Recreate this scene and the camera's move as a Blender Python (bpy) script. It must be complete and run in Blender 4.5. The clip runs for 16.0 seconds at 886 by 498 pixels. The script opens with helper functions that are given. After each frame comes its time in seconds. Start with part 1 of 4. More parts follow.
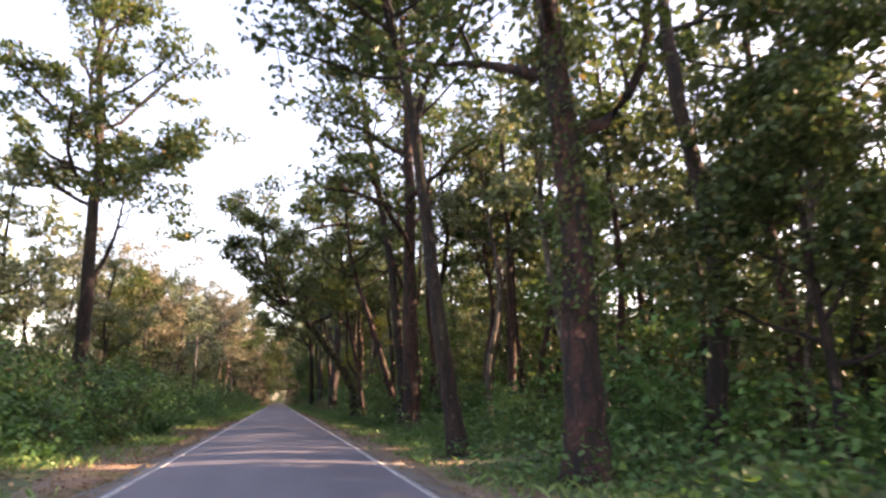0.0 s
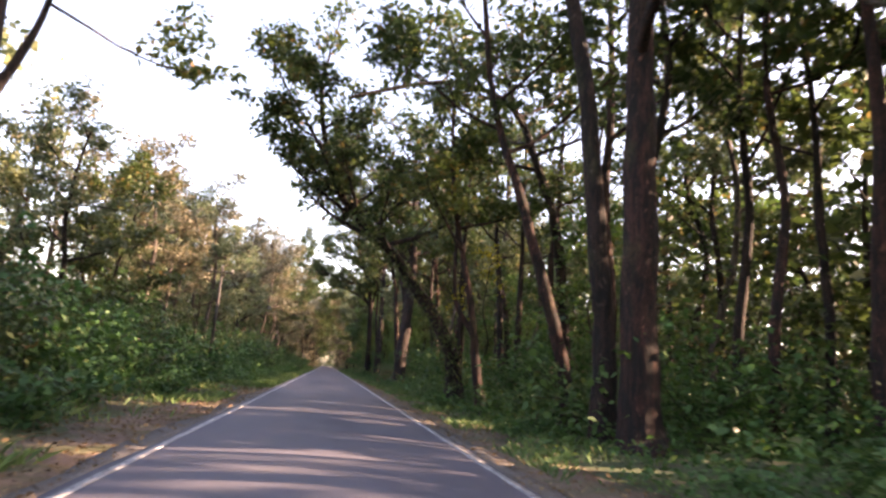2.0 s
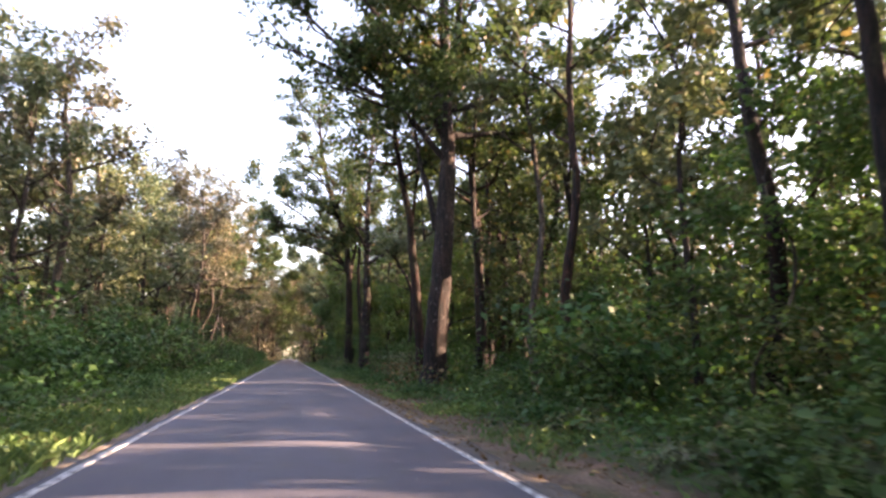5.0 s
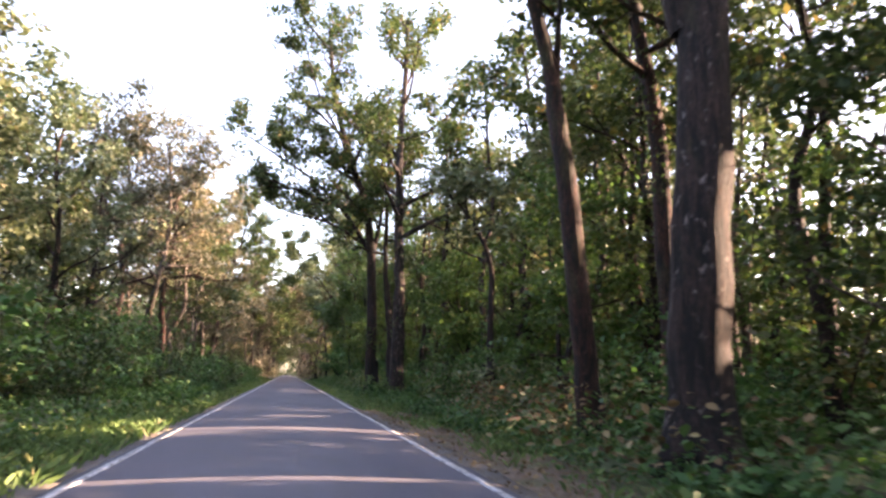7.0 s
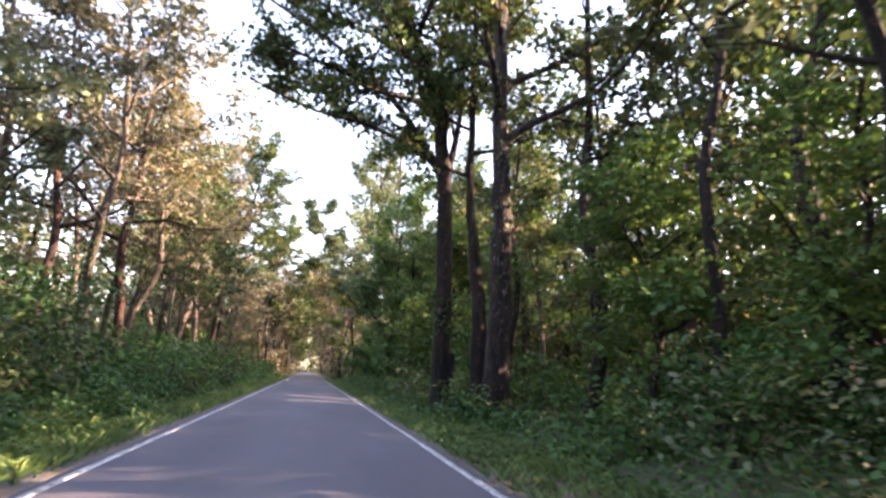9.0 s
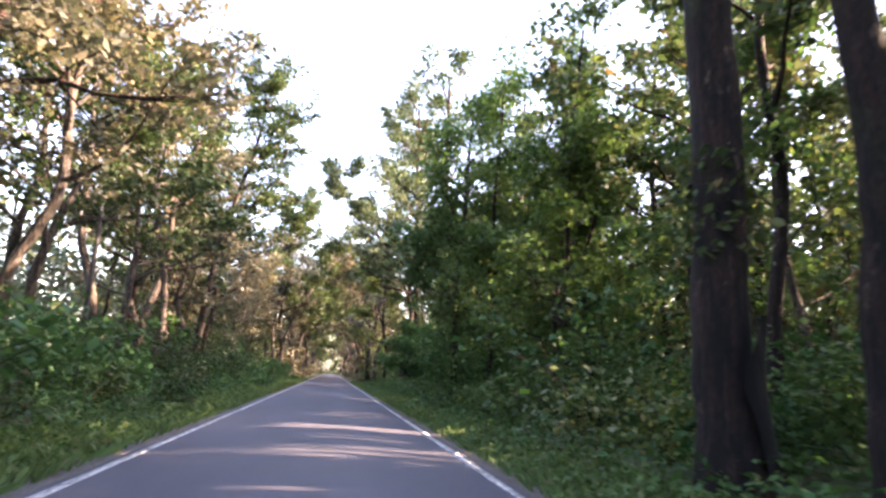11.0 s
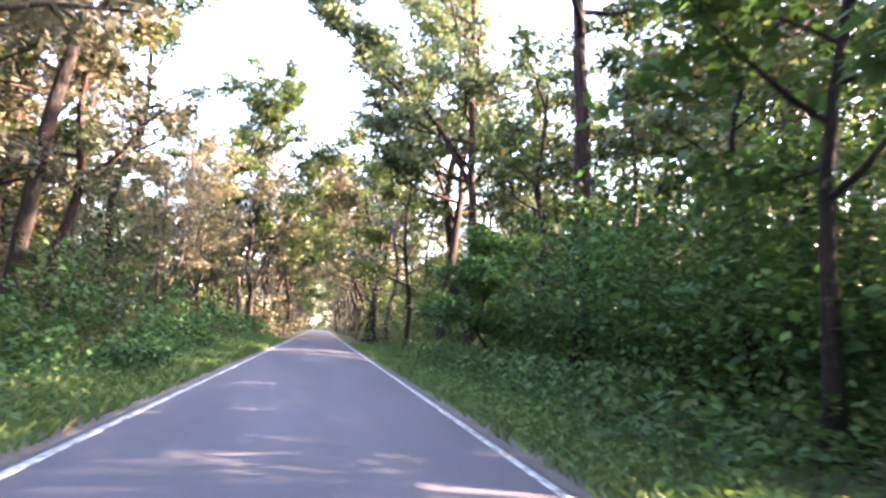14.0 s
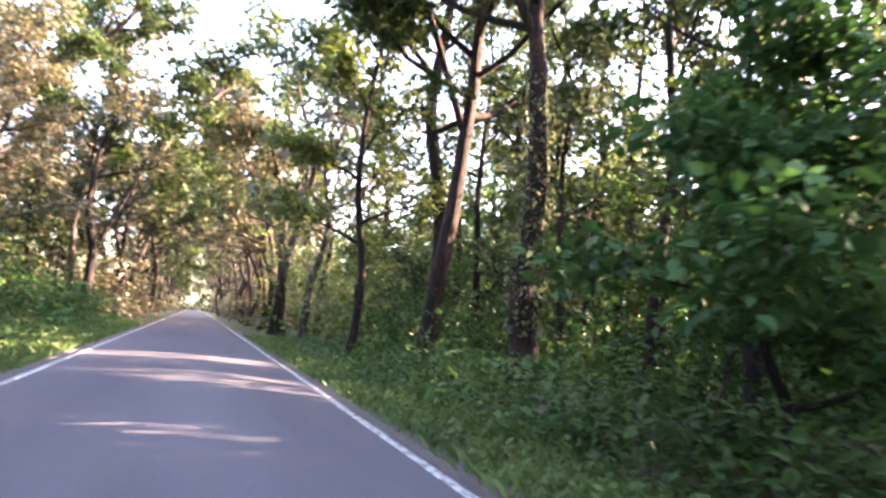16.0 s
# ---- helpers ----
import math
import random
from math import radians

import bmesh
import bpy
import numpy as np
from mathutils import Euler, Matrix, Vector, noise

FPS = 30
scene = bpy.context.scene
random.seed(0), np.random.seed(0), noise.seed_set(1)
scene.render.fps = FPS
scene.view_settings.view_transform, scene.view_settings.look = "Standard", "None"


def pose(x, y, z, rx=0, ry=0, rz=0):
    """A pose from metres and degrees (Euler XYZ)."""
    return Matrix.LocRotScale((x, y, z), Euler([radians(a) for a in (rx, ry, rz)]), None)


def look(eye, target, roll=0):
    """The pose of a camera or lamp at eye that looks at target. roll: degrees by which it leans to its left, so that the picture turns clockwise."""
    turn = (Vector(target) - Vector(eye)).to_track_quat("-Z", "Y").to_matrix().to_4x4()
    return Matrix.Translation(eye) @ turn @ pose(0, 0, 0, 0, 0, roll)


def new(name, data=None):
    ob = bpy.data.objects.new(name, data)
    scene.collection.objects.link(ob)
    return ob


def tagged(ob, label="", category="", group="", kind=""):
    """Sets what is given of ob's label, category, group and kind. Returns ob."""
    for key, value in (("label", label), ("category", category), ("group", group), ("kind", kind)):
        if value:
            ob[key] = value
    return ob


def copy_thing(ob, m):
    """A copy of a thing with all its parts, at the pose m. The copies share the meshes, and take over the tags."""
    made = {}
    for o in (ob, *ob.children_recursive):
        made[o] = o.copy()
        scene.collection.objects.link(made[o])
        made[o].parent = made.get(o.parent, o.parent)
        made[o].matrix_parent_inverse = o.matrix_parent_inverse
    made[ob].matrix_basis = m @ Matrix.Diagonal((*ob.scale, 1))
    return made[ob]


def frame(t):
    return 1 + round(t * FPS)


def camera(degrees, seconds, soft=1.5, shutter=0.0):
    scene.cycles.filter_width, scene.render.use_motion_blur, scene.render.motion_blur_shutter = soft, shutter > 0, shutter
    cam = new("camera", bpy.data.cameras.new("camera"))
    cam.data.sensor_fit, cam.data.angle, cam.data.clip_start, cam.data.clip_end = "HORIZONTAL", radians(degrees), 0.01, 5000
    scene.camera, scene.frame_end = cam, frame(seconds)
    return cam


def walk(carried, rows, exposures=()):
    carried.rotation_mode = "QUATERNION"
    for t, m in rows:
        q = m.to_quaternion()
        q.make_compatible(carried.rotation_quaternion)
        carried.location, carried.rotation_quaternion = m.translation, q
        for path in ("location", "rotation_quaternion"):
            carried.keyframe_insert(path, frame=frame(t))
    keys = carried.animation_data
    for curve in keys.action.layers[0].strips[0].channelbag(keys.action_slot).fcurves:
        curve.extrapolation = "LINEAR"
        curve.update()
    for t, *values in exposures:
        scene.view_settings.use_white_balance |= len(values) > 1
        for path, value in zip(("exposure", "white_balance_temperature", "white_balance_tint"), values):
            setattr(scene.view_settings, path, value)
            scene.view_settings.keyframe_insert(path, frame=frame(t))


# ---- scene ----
cam = camera(68.6, 16.0, soft=2.6, shutter=0.25)
PATH = [
    (0, (0.001, 25.571, 1.553), (0.468, 27.461, 2.011), 0.2),
    (0.5, (0.003, 30.8, 1.495), (0.46, 32.696, 1.938), 1.9),
    (1, (-0.042, 35.99, 1.484), (0.341, 37.905, 1.913), 3.2),
    (1.5, (-0.075, 41.176, 1.551), (0.243, 43.114, 1.926), 3.8),
    (2, (-0.199, 46.357, 1.497), (0.113, 48.297, 1.872), 4.7),
    (2.5, (-0.185, 51.469, 1.463), (0.094, 53.407, 1.874), 5.7),
    (3, (-0.163, 56.553, 1.44), (0.116, 58.491, 1.851), 5.7),
    (3.5, (-0.139, 61.611, 1.456), (0.131, 63.543, 1.895), 4.9),
    (4, (-0.138, 66.687, 1.461), (0.214, 68.621, 1.828), 4.0),
    (6.5, (-0.141, 92.026, 1.463), (0.322, 93.943, 1.793), 0.7),
    (7, (-0.129, 97.085, 1.445), (0.31, 98.998, 1.832), 1.6),
    (7.5, (-0.126, 102.108, 1.428), (0.298, 104.022, 1.825), 0.7),
    (8, (-0.067, 107.063, 1.462), (0.315, 108.985, 1.863), 1.8),
    (10.5, (0.222, 131.439, 1.44), (0.615, 133.366, 1.805), 4.8),
    (11, (0.212, 136.234, 1.421), (0.521, 138.172, 1.807), 3.0),
    (11.5, (0.178, 141.06, 1.441), (0.486, 143.012, 1.747), 3.3),
    (12, (0.194, 145.929, 1.451), (0.604, 147.864, 1.749), 1.9),
    (12.5, (0.068, 150.943, 1.484), (0.436, 152.896, 1.709), 1.1),
    (13, (0.09, 156.045, 1.514), (0.442, 157.997, 1.773), 2.1),
    (13.5, (0.056, 161.123, 1.516), (0.371, 163.072, 1.84), 2.8),
    (14, (0.097, 166.212, 1.545), (0.45, 168.163, 1.803), 3.5),
    (14.5, (0.132, 171.323, 1.52), (0.445, 173.275, 1.825), 3.9),
    (15, (0.085, 176.509, 1.534), (0.434, 178.456, 1.828), 1.3),
    (15.5, (0.079, 181.667, 1.528), (0.56, 183.59, 1.792), 2.9),
    (16, (0.037, 186.679, 1.507), (0.721, 188.542, 1.755), 5.6),
]
walk(cam, [(t, look(eye, target, roll)) for t, eye, target, roll in PATH],
     exposures=[(0.0, 2.7, 8300, 34), (4.0, 2.85, 8000, 33), (7.0, 3.1, 7800, 32), (8.0, 3.25, 7700, 32), (10.5, 3.32, 7400, 32), (12.0, 3.75, 7000, 29), (13.2, 4.3, 6800, 28), (14.5, 4.05, 7200, 32), (15.5, 3.9, 7200, 33), (16.0, 4.05, 7300, 32)])

# ---- world, sun, exposure ----
SUN_EL, SUN_AZ = radians(21), radians(-4)      # height, and turn from the right of the road towards its far end
world = bpy.data.worlds.new("world")
scene.world = world
world.use_nodes = True
wt = world.node_tree
sky = wt.nodes.new("ShaderNodeTexSky")
sky.sky_type, sky.sun_disc = "NISHITA", False
sky.sun_elevation, sky.sun_rotation = SUN_EL, math.pi / 2 - SUN_AZ
sky.air_density, sky.dust_density, sky.ozone_density = 1.0, 1.6, 1.0
wt.links.new(sky.outputs[0], wt.nodes["Background"].inputs[0])
wt.nodes["Background"].inputs[1].default_value = 0.15
sun = new("sun", bpy.data.lights.new("sun", "SUN"))
sun.data.energy, sun.data.angle, sun.data.color = 5.0, radians(0.6), (1.0, 0.83, 0.62)
far = Vector((math.cos(SUN_EL) * math.cos(SUN_AZ), math.cos(SUN_EL) * math.sin(SUN_AZ), math.sin(SUN_EL)))
sun.matrix_world = look(far * 200, (0, 0, 0))


# ---- materials ----
def material(name):
    m = bpy.data.materials.new(name)
    m.use_nodes = True
    return m, m.node_tree, m.node_tree.nodes["Principled BSDF"]


def node(t, kind, **values):
    n = t.nodes.new(kind)
    for k, v in values.items():
        n.inputs[k].default_value = v
    return n


def ramp(t, source, stops):
    r = t.nodes.new("ShaderNodeValToRGB")
    while len(r.color_ramp.elements) < len(stops):
        r.color_ramp.elements.new(0.5)
    for e, (p, c) in zip(r.color_ramp.elements, stops):
        e.position, e.color = p, (*c, 1)
    t.links.new(source, r.inputs[0])
    return r.outputs[0]


def mix(t, fac, a, b, blend="MIX"):
    n = t.nodes.new("ShaderNodeMixRGB")
    n.blend_type = blend
    for s, v in zip(n.inputs, (fac, a, b)):
        if isinstance(v, bpy.types.NodeSocket):
            t.links.new(v, s)
        else:
            s.default_value = v if isinstance(v, (int, float)) else (*v, 1)
    return n.outputs[0]


def noise_of(t, scale, detail=4.0, stretch=None, rough=0.55, coords="Object"):
    tc = t.nodes.new("ShaderNodeTexCoord") if coords != "Position" else t.nodes.new("ShaderNodeNewGeometry")
    out = tc.outputs[coords]
    if stretch:
        mp = t.nodes.new("ShaderNodeMapping")
        mp.inputs["Scale"].default_value = stretch
        t.links.new(out, mp.inputs[0])
        out = mp.outputs[0]
    n = node(t, "ShaderNodeTexNoise", Scale=scale, Detail=detail, Roughness=rough)
    t.links.new(out, n.inputs["Vector"])
    return n.outputs["Fac"]


def bump(t, p, height, strength, distance):
    b = node(t, "ShaderNodeBump", Strength=strength, Distance=distance)
    t.links.new(height, b.inputs["Height"])
    t.links.new(b.outputs[0], p.inputs["Normal"])


def maths(t, op, a, b):
    n = t.nodes.new("ShaderNodeMath")
    n.operation = op
    for s, v in zip(n.inputs, (a, b)):
        if isinstance(v, (int, float)):
            s.default_value = v
        else:
            t.links.new(v, s)
    return n.outputs[0]


def asphalt_material():
    m, t, p = material("asphalt")
    grain = ramp(t, noise_of(t, 60, 3, coords="Position"), [(0.35, (0.074, 0.071, 0.087)), (0.62, (0.112, 0.107, 0.130)), (0.75, (0.156, 0.150, 0.172))])
    patch = ramp(t, noise_of(t, 0.55, 5, (1, 0.16, 1), coords="Position"), [(0.3, (0.78, 0.78, 0.8)), (0.7, (1.25, 1.22, 1.2))])
    dust = ramp(t, noise_of(t, 2.2, 6, (1, 0.4, 1), coords="Position"), [(0.5, (0, 0, 0)), (0.72, (0.5, 0.5, 0.5))])
    c = mix(t, 1.0, grain, patch, "MULTIPLY")
    c = mix(t, dust, c, (0.105, 0.096, 0.088))
    t.links.new(c, p.inputs["Base Color"])
    p.inputs["Roughness"].default_value = 0.72
    bump(t, p, noise_of(t, 90, 2, coords="Position"), 0.5, 0.006)
    return m


def paint_material():
    m, t, p = material("road_paint")
    worn = ramp(t, noise_of(t, 9, 7, (1, 0.5, 1), 0.7, coords="Position"), [(0.40, (0, 0, 0)), (0.56, (1, 1, 1))])
    place_of = t.nodes.new("ShaderNodeNewGeometry")
    axes = t.nodes.new("ShaderNodeSeparateXYZ")
    t.links.new(place_of.outputs["Position"], axes.inputs[0])
    kept = node(t, "ShaderNodeMapRange", **{"From Min": 50.0, "From Max": 95.0, "To Min": 0.5, "To Max": 1.0})      # older, fainter paint on the first stretch
    t.links.new(axes.outputs["Y"], kept.inputs["Value"])
    worn = maths(t, "MULTIPLY", worn, kept.outputs[0])
    dirty = ramp(t, noise_of(t, 0.7, 3, coords="Position"), [(0.3, (0.45, 0.44, 0.43)), (0.7, (0.78, 0.78, 0.78))])
    t.links.new(mix(t, worn, (0.16, 0.155, 0.15), dirty), p.inputs["Base Color"])
    p.inputs["Roughness"].default_value = 0.6
    bump(t, p, noise_of(t, 80, 2, coords="Position"), 0.3, 0.004)
    return m


def gravel_material():
    m, t, p = material("road_edge_gravel")
    a = ramp(t, noise_of(t, 25, 5, coords="Position"), [(0.3, (0.07, 0.062, 0.055)), (0.55, (0.14, 0.125, 0.11)), (0.75, (0.24, 0.22, 0.2))])
    b = ramp(t, noise_of(t, 1.3, 5, coords="Position"), [(0.45, (0, 0, 0)), (0.65, (0.7, 0.7, 0.7))])
    t.links.new(mix(t, b, a, (0.11, 0.08, 0.055)), p.inputs["Base Color"])
    p.inputs["Roughness"].default_value = 0.9
    bump(t, p, noise_of(t, 40, 4, coords="Position"), 0.7, 0.02)
    return m


def soil_material():
    m, t, p = material("forest_soil")
    a = ramp(t, noise_of(t, 14, 6, coords="Position"), [(0.3, (0.032, 0.022, 0.014)), (0.5, (0.07, 0.047, 0.031)), (0.72, (0.13, 0.09, 0.06))])
    moss = ramp(t, noise_of(t, 0.6, 6, coords="Position"), [(0.34, (0, 0, 0)), (0.5, (0.9, 0.9, 0.9))])
    g = ramp(t, noise_of(t, 30, 4, coords="Position"), [(0.3, (0.03, 0.052, 0.018)), (0.7, (0.085, 0.12, 0.04))])
    t.links.new(mix(t, moss, a, g), p.inputs["Base Color"])
    p.inputs["Roughness"].default_value = 0.95
    bump(t, p, noise_of(t, 18, 6, coords="Position"), 0.8, 0.05)
    return m


def dirt_material():
    m, t, p = material("verge_dirt")
    a = ramp(t, noise_of(t, 20, 6, coords="Position"), [(0.3, (0.09, 0.055, 0.04)), (0.5, (0.17, 0.11, 0.078)), (0.72, (0.28, 0.2, 0.14))])
    b = ramp(t, noise_of(t, 0.9, 5, coords="Position"), [(0.45, (0, 0, 0)), (0.62, (0.8, 0.8, 0.8))])
    t.links.new(mix(t, b, a, (0.075, 0.085, 0.03)), p.inputs["Base Color"])
    p.inputs["Roughness"].default_value = 0.95
    bump(t, p, noise_of(t, 30, 6, coords="Position"), 0.8, 0.03)
    return m


def bark_material(name, dark, light, pale, pale_amount):
    m, t, p = material(name)
    fissure = noise_of(t, 7, 6, (1, 1, 0.16), 0.65)
    c = ramp(t, fissure, [(0.43, dark), (0.58, light)])
    spots = ramp(t, noise_of(t, 5.5, 7, (1, 1, 0.6), 0.65), [(0.62 - pale_amount, (0, 0, 0)), (0.70 - pale_amount * 0.7, (0.85, 0.85, 0.85))])
    c = mix(t, spots, c, pale)
    moss = ramp(t, noise_of(t, 1.1, 6, (1, 1, 0.4), 0.6), [(0.56, (0, 0, 0)), (0.70, (0.6, 0.6, 0.6))])
    c = mix(t, moss, c, (0.045, 0.055, 0.022))
    flakes = ramp(t, noise_of(t, 24, 4, (1, 1, 0.35), 0.7), [(0.38, (0.35, 0.34, 0.34)), (0.5, (0.95, 0.92, 0.9)), (0.64, (1.75, 1.5, 1.4))])
    c = mix(t, 1.0, c, flakes, "MULTIPLY")
    big = ramp(t, noise_of(t, 0.8, 3), [(0.3, (0.5, 0.48, 0.48)), (0.7, (1.45, 1.4, 1.35))])
    t.links.new(mix(t, 1.0, c, big, "MULTIPLY"), p.inputs["Base Color"])
    p.inputs["Roughness"].default_value = 0.9
    plates = noise_of(t, 13, 5, (1, 1, 0.28), 0.7)
    bump(t, p, maths(t, "ADD", fissure, maths(t, "MULTIPLY", plates, 0.6)), 1.0, 0.09)
    return m


def leaf_material(name, dark, mid, light, dry, clear=0.3, gloss=0.45):
    """Leaves: one shade a leaf, some of them dry; light passes through the blade."""
    m, t, p = material(name)
    geo = t.nodes.new("ShaderNodeNewGeometry")
    c = ramp(t, geo.outputs["Random Per Island"], [(0.0, dark), (0.45, mid), (0.9, light), (0.97, dry)])
    info = t.nodes.new("ShaderNodeObjectInfo")
    tone = ramp(t, info.outputs["Random"], [(0.0, (0.8, 0.86, 0.86)), (0.5, (1, 1, 1)), (1.0, (1.16, 1.08, 0.95))])
    c = mix(t, 1.0, c, tone, "MULTIPLY")
    drift = ramp(t, noise_of(t, 0.35, 3, coords="Position"), [(0.3, (0.76, 0.82, 0.84)), (0.7, (1.16, 1.12, 1.0))])
    c = mix(t, 1.0, c, drift, "MULTIPLY")
    t.links.new(c, p.inputs["Base Color"])
    p.inputs["Roughness"].default_value = gloss
    p.inputs["Specular IOR Level"].default_value = 0.22
    tr = t.nodes.new("ShaderNodeBsdfTranslucent")
    t.links.new(mix(t, 1.0, c, (1.2, 1.3, 0.95), "MULTIPLY"), tr.inputs[0])
    ms = t.nodes.new("ShaderNodeMixShader")
    ms.inputs[0].default_value = clear
    t.links.new(p.outputs[0], ms.inputs[1])
    t.links.new(tr.outputs[0], ms.inputs[2])
    t.links.new(ms.outputs[0], t.nodes["Material Output"].inputs[0])
    return m


def plain_material(name, color, rough, scale):
    m, t, p = material(name)
    c = ramp(t, noise_of(t, scale, 6), [(0.3, tuple(v * 0.6 for v in color)), (0.7, tuple(v * 1.3 for v in color))])
    t.links.new(c, p.inputs["Base Color"])
    p.inputs["Roughness"].default_value = rough
    bump(t, p, noise_of(t, scale * 4, 4), 0.4, 0.01)
    return m


ASPHALT, PAINT, GRAVEL, SOIL, DIRT = asphalt_material(), paint_material(), gravel_material(), soil_material(), dirt_material()
# BARK is near black: shade under the closed crowns is put into its colour.
BARK = bark_material("bark_dark_shaded", (0.0055, 0.0035, 0.003), (0.026, 0.0135, 0.0100), (0.10, 0.075, 0.06), 0.025)
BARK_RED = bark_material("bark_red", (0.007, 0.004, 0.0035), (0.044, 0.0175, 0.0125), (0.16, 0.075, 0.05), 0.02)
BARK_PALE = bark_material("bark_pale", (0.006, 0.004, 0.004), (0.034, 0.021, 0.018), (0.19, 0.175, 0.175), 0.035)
BARK_GREY = bark_material("bark_grey", (0.03, 0.026, 0.022), (0.11, 0.095, 0.078), (0.22, 0.20, 0.17), 0.02)
LEAF = leaf_material("leaf_sal", (0.031, 0.054, 0.024), (0.058, 0.090, 0.038), (0.094, 0.127, 0.053), (0.17, 0.12, 0.06))
LEAF_LIGHT = leaf_material("leaf_fresh", (0.048, 0.100, 0.036), (0.083, 0.158, 0.053), (0.131, 0.214, 0.072), (0.15, 0.15, 0.06))
LEAF_GOLD = leaf_material("leaf_olive", (0.079, 0.108, 0.066), (0.142, 0.175, 0.109), (0.212, 0.237, 0.148), (0.205, 0.171, 0.121), 0.24)
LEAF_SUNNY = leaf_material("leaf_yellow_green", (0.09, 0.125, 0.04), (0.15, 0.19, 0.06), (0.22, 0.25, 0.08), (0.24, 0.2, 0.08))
LEAF_TAN = leaf_material("leaf_tan", (0.085, 0.088, 0.064), (0.145, 0.138, 0.102), (0.21, 0.188, 0.142), (0.22, 0.165, 0.125), 0.24)
LEAF_RUST = leaf_material("leaf_rusty", (0.081, 0.082, 0.063), (0.134, 0.128, 0.099), (0.192, 0.173, 0.136), (0.207, 0.158, 0.127), 0.24)
LEAF_YELLOW = leaf_material("leaf_yellow", (0.20, 0.18, 0.025), (0.32, 0.28, 0.03), (0.42, 0.36, 0.04), (0.4, 0.28, 0.05))
LEAF_SHRUB = leaf_material("leaf_shrub", (0.026, 0.074, 0.027), (0.051, 0.131, 0.044), (0.088, 0.184, 0.062), (0.09, 0.14, 0.05), 0.28, 0.55)
GRASS = leaf_material("grass_blade", (0.068, 0.128, 0.051), (0.112, 0.198, 0.077), (0.173, 0.263, 0.107), (0.19, 0.185, 0.11), 0.22, 0.55)
LITTER = leaf_material("dry_litter", (0.10, 0.055, 0.03), (0.19, 0.115, 0.06), (0.30, 0.20, 0.11), (0.38, 0.28, 0.15), 0.1, 0.8)
POLE_METAL = plain_material("weathered_pole", (0.03, 0.025, 0.022), 0.7, 6)
CHAR = plain_material("charred_wood", (0.006, 0.005, 0.005), 0.95, 8)
PORCELAIN = plain_material("insulator_porcelain", (0.35, 0.33, 0.3), 0.3, 9)


# ---- mesh helpers ----
def mesh_of(name, verts, faces, mat, smooth=False):
    """A mesh from arrays; all faces have the same number of corners."""
    me = bpy.data.meshes.new(name)
    v, f = np.asarray(verts, np.float32), np.asarray(faces, np.int32)
    me.vertices.add(len(v))
    me.vertices.foreach_set("co", v.ravel())
    me.loops.add(f.size)
    me.loops.foreach_set("vertex_index", f.ravel())
    me.polygons.add(len(f))
    me.polygons.foreach_set("loop_start", np.arange(0, f.size, f.shape[1], dtype=np.int32))
    me.update(calc_edges=True)
    if smooth:
        me.polygons.foreach_set("use_smooth", np.ones(len(f), bool))
    me.materials.append(mat)
    return me


def mesh_of_two(name, first, second, mats):
    """One mesh from two sets of quads, each with its own material."""
    me = mesh_of(name, *joined([first, second]), mats[0])
    me.materials.append(mats[1])
    me.polygons.foreach_set("material_index", np.repeat([0, 1], [len(first[1]), len(second[1])]).astype(np.int32))
    return me


def part(name, me, parent, label=""):
    ob = new(name, me)
    ob.parent = parent
    return tagged(ob, label) if label else ob


def spline(points, count):
    """A smooth line through points."""
    p = np.asarray(points, float)
    q = np.vstack([2 * p[0] - p[1], p, 2 * p[-1] - p[-2]])
    out = []
    for u in np.linspace(0, len(p) - 1, count):
        i = min(int(u), len(p) - 2)
        s = u - i
        a, b, c, d = q[i], q[i + 1], q[i + 2], q[i + 3]
        out.append(0.5 * (2 * b + (c - a) * s + (2 * a - 5 * b + 4 * c - d) * s * s + (3 * b - a - 3 * c + d) * s**3))
    return np.array(out)


def tube(path, radii, sides, rng, rough=0.08):
    """Rings of verts round a line, with uneven radii; quads between the rings, closed at the tip by its small size."""
    path = np.asarray(path, float)
    way = np.gradient(path, axis=0)
    way /= np.linalg.norm(way, axis=1)[:, None] + 1e-9
    ref = np.where(np.abs(way[:, 2:3]) > 0.8, (1.0, 0, 0), (0, 0, 1.0))
    a = np.cross(way, ref)
    a /= np.linalg.norm(a, axis=1)[:, None] + 1e-9
    b = np.cross(way, a)
    ang = np.linspace(0, 2 * np.pi, sides, endpoint=False)
    lobes = 1 + rough * rng.standard_normal(sides)
    r = np.asarray(radii)[:, None] * lobes[None] * (1 + 0.5 * rough * rng.standard_normal((len(path), sides)))
    v = path[:, None] + r[..., None] * (np.cos(ang)[None, :, None] * a[:, None] + np.sin(ang)[None, :, None] * b[:, None])
    i, j = np.meshgrid(np.arange(len(path) - 1), np.arange(sides), indexing="ij")
    k = (j + 1) % sides
    f = np.stack([i * sides + j, i * sides + k, (i + 1) * sides + k, (i + 1) * sides + j], -1).reshape(-1, 4)
    return v.reshape(-1, 3), f


def joined(pieces):
    vs, fs, n = [], [], 0
    for v, f in pieces:
        vs.append(v), fs.append(f + n)
        n += len(v)
    return np.vstack(vs), np.vstack(fs)


LEAF_FULL = np.array([(0, 0, 0), (0.3, 0.27, 0.07), (0.66, 0.25, 0.05), (1, 0, -0.10), (0.66, -0.25, 0.05), (0.3, -0.27, 0.07)])
LEAF_LEAN = np.array([(0, 0, 0), (0.45, 0.30, 0.05), (1, 0, -0.06), (0.45, -0.30, 0.05)])


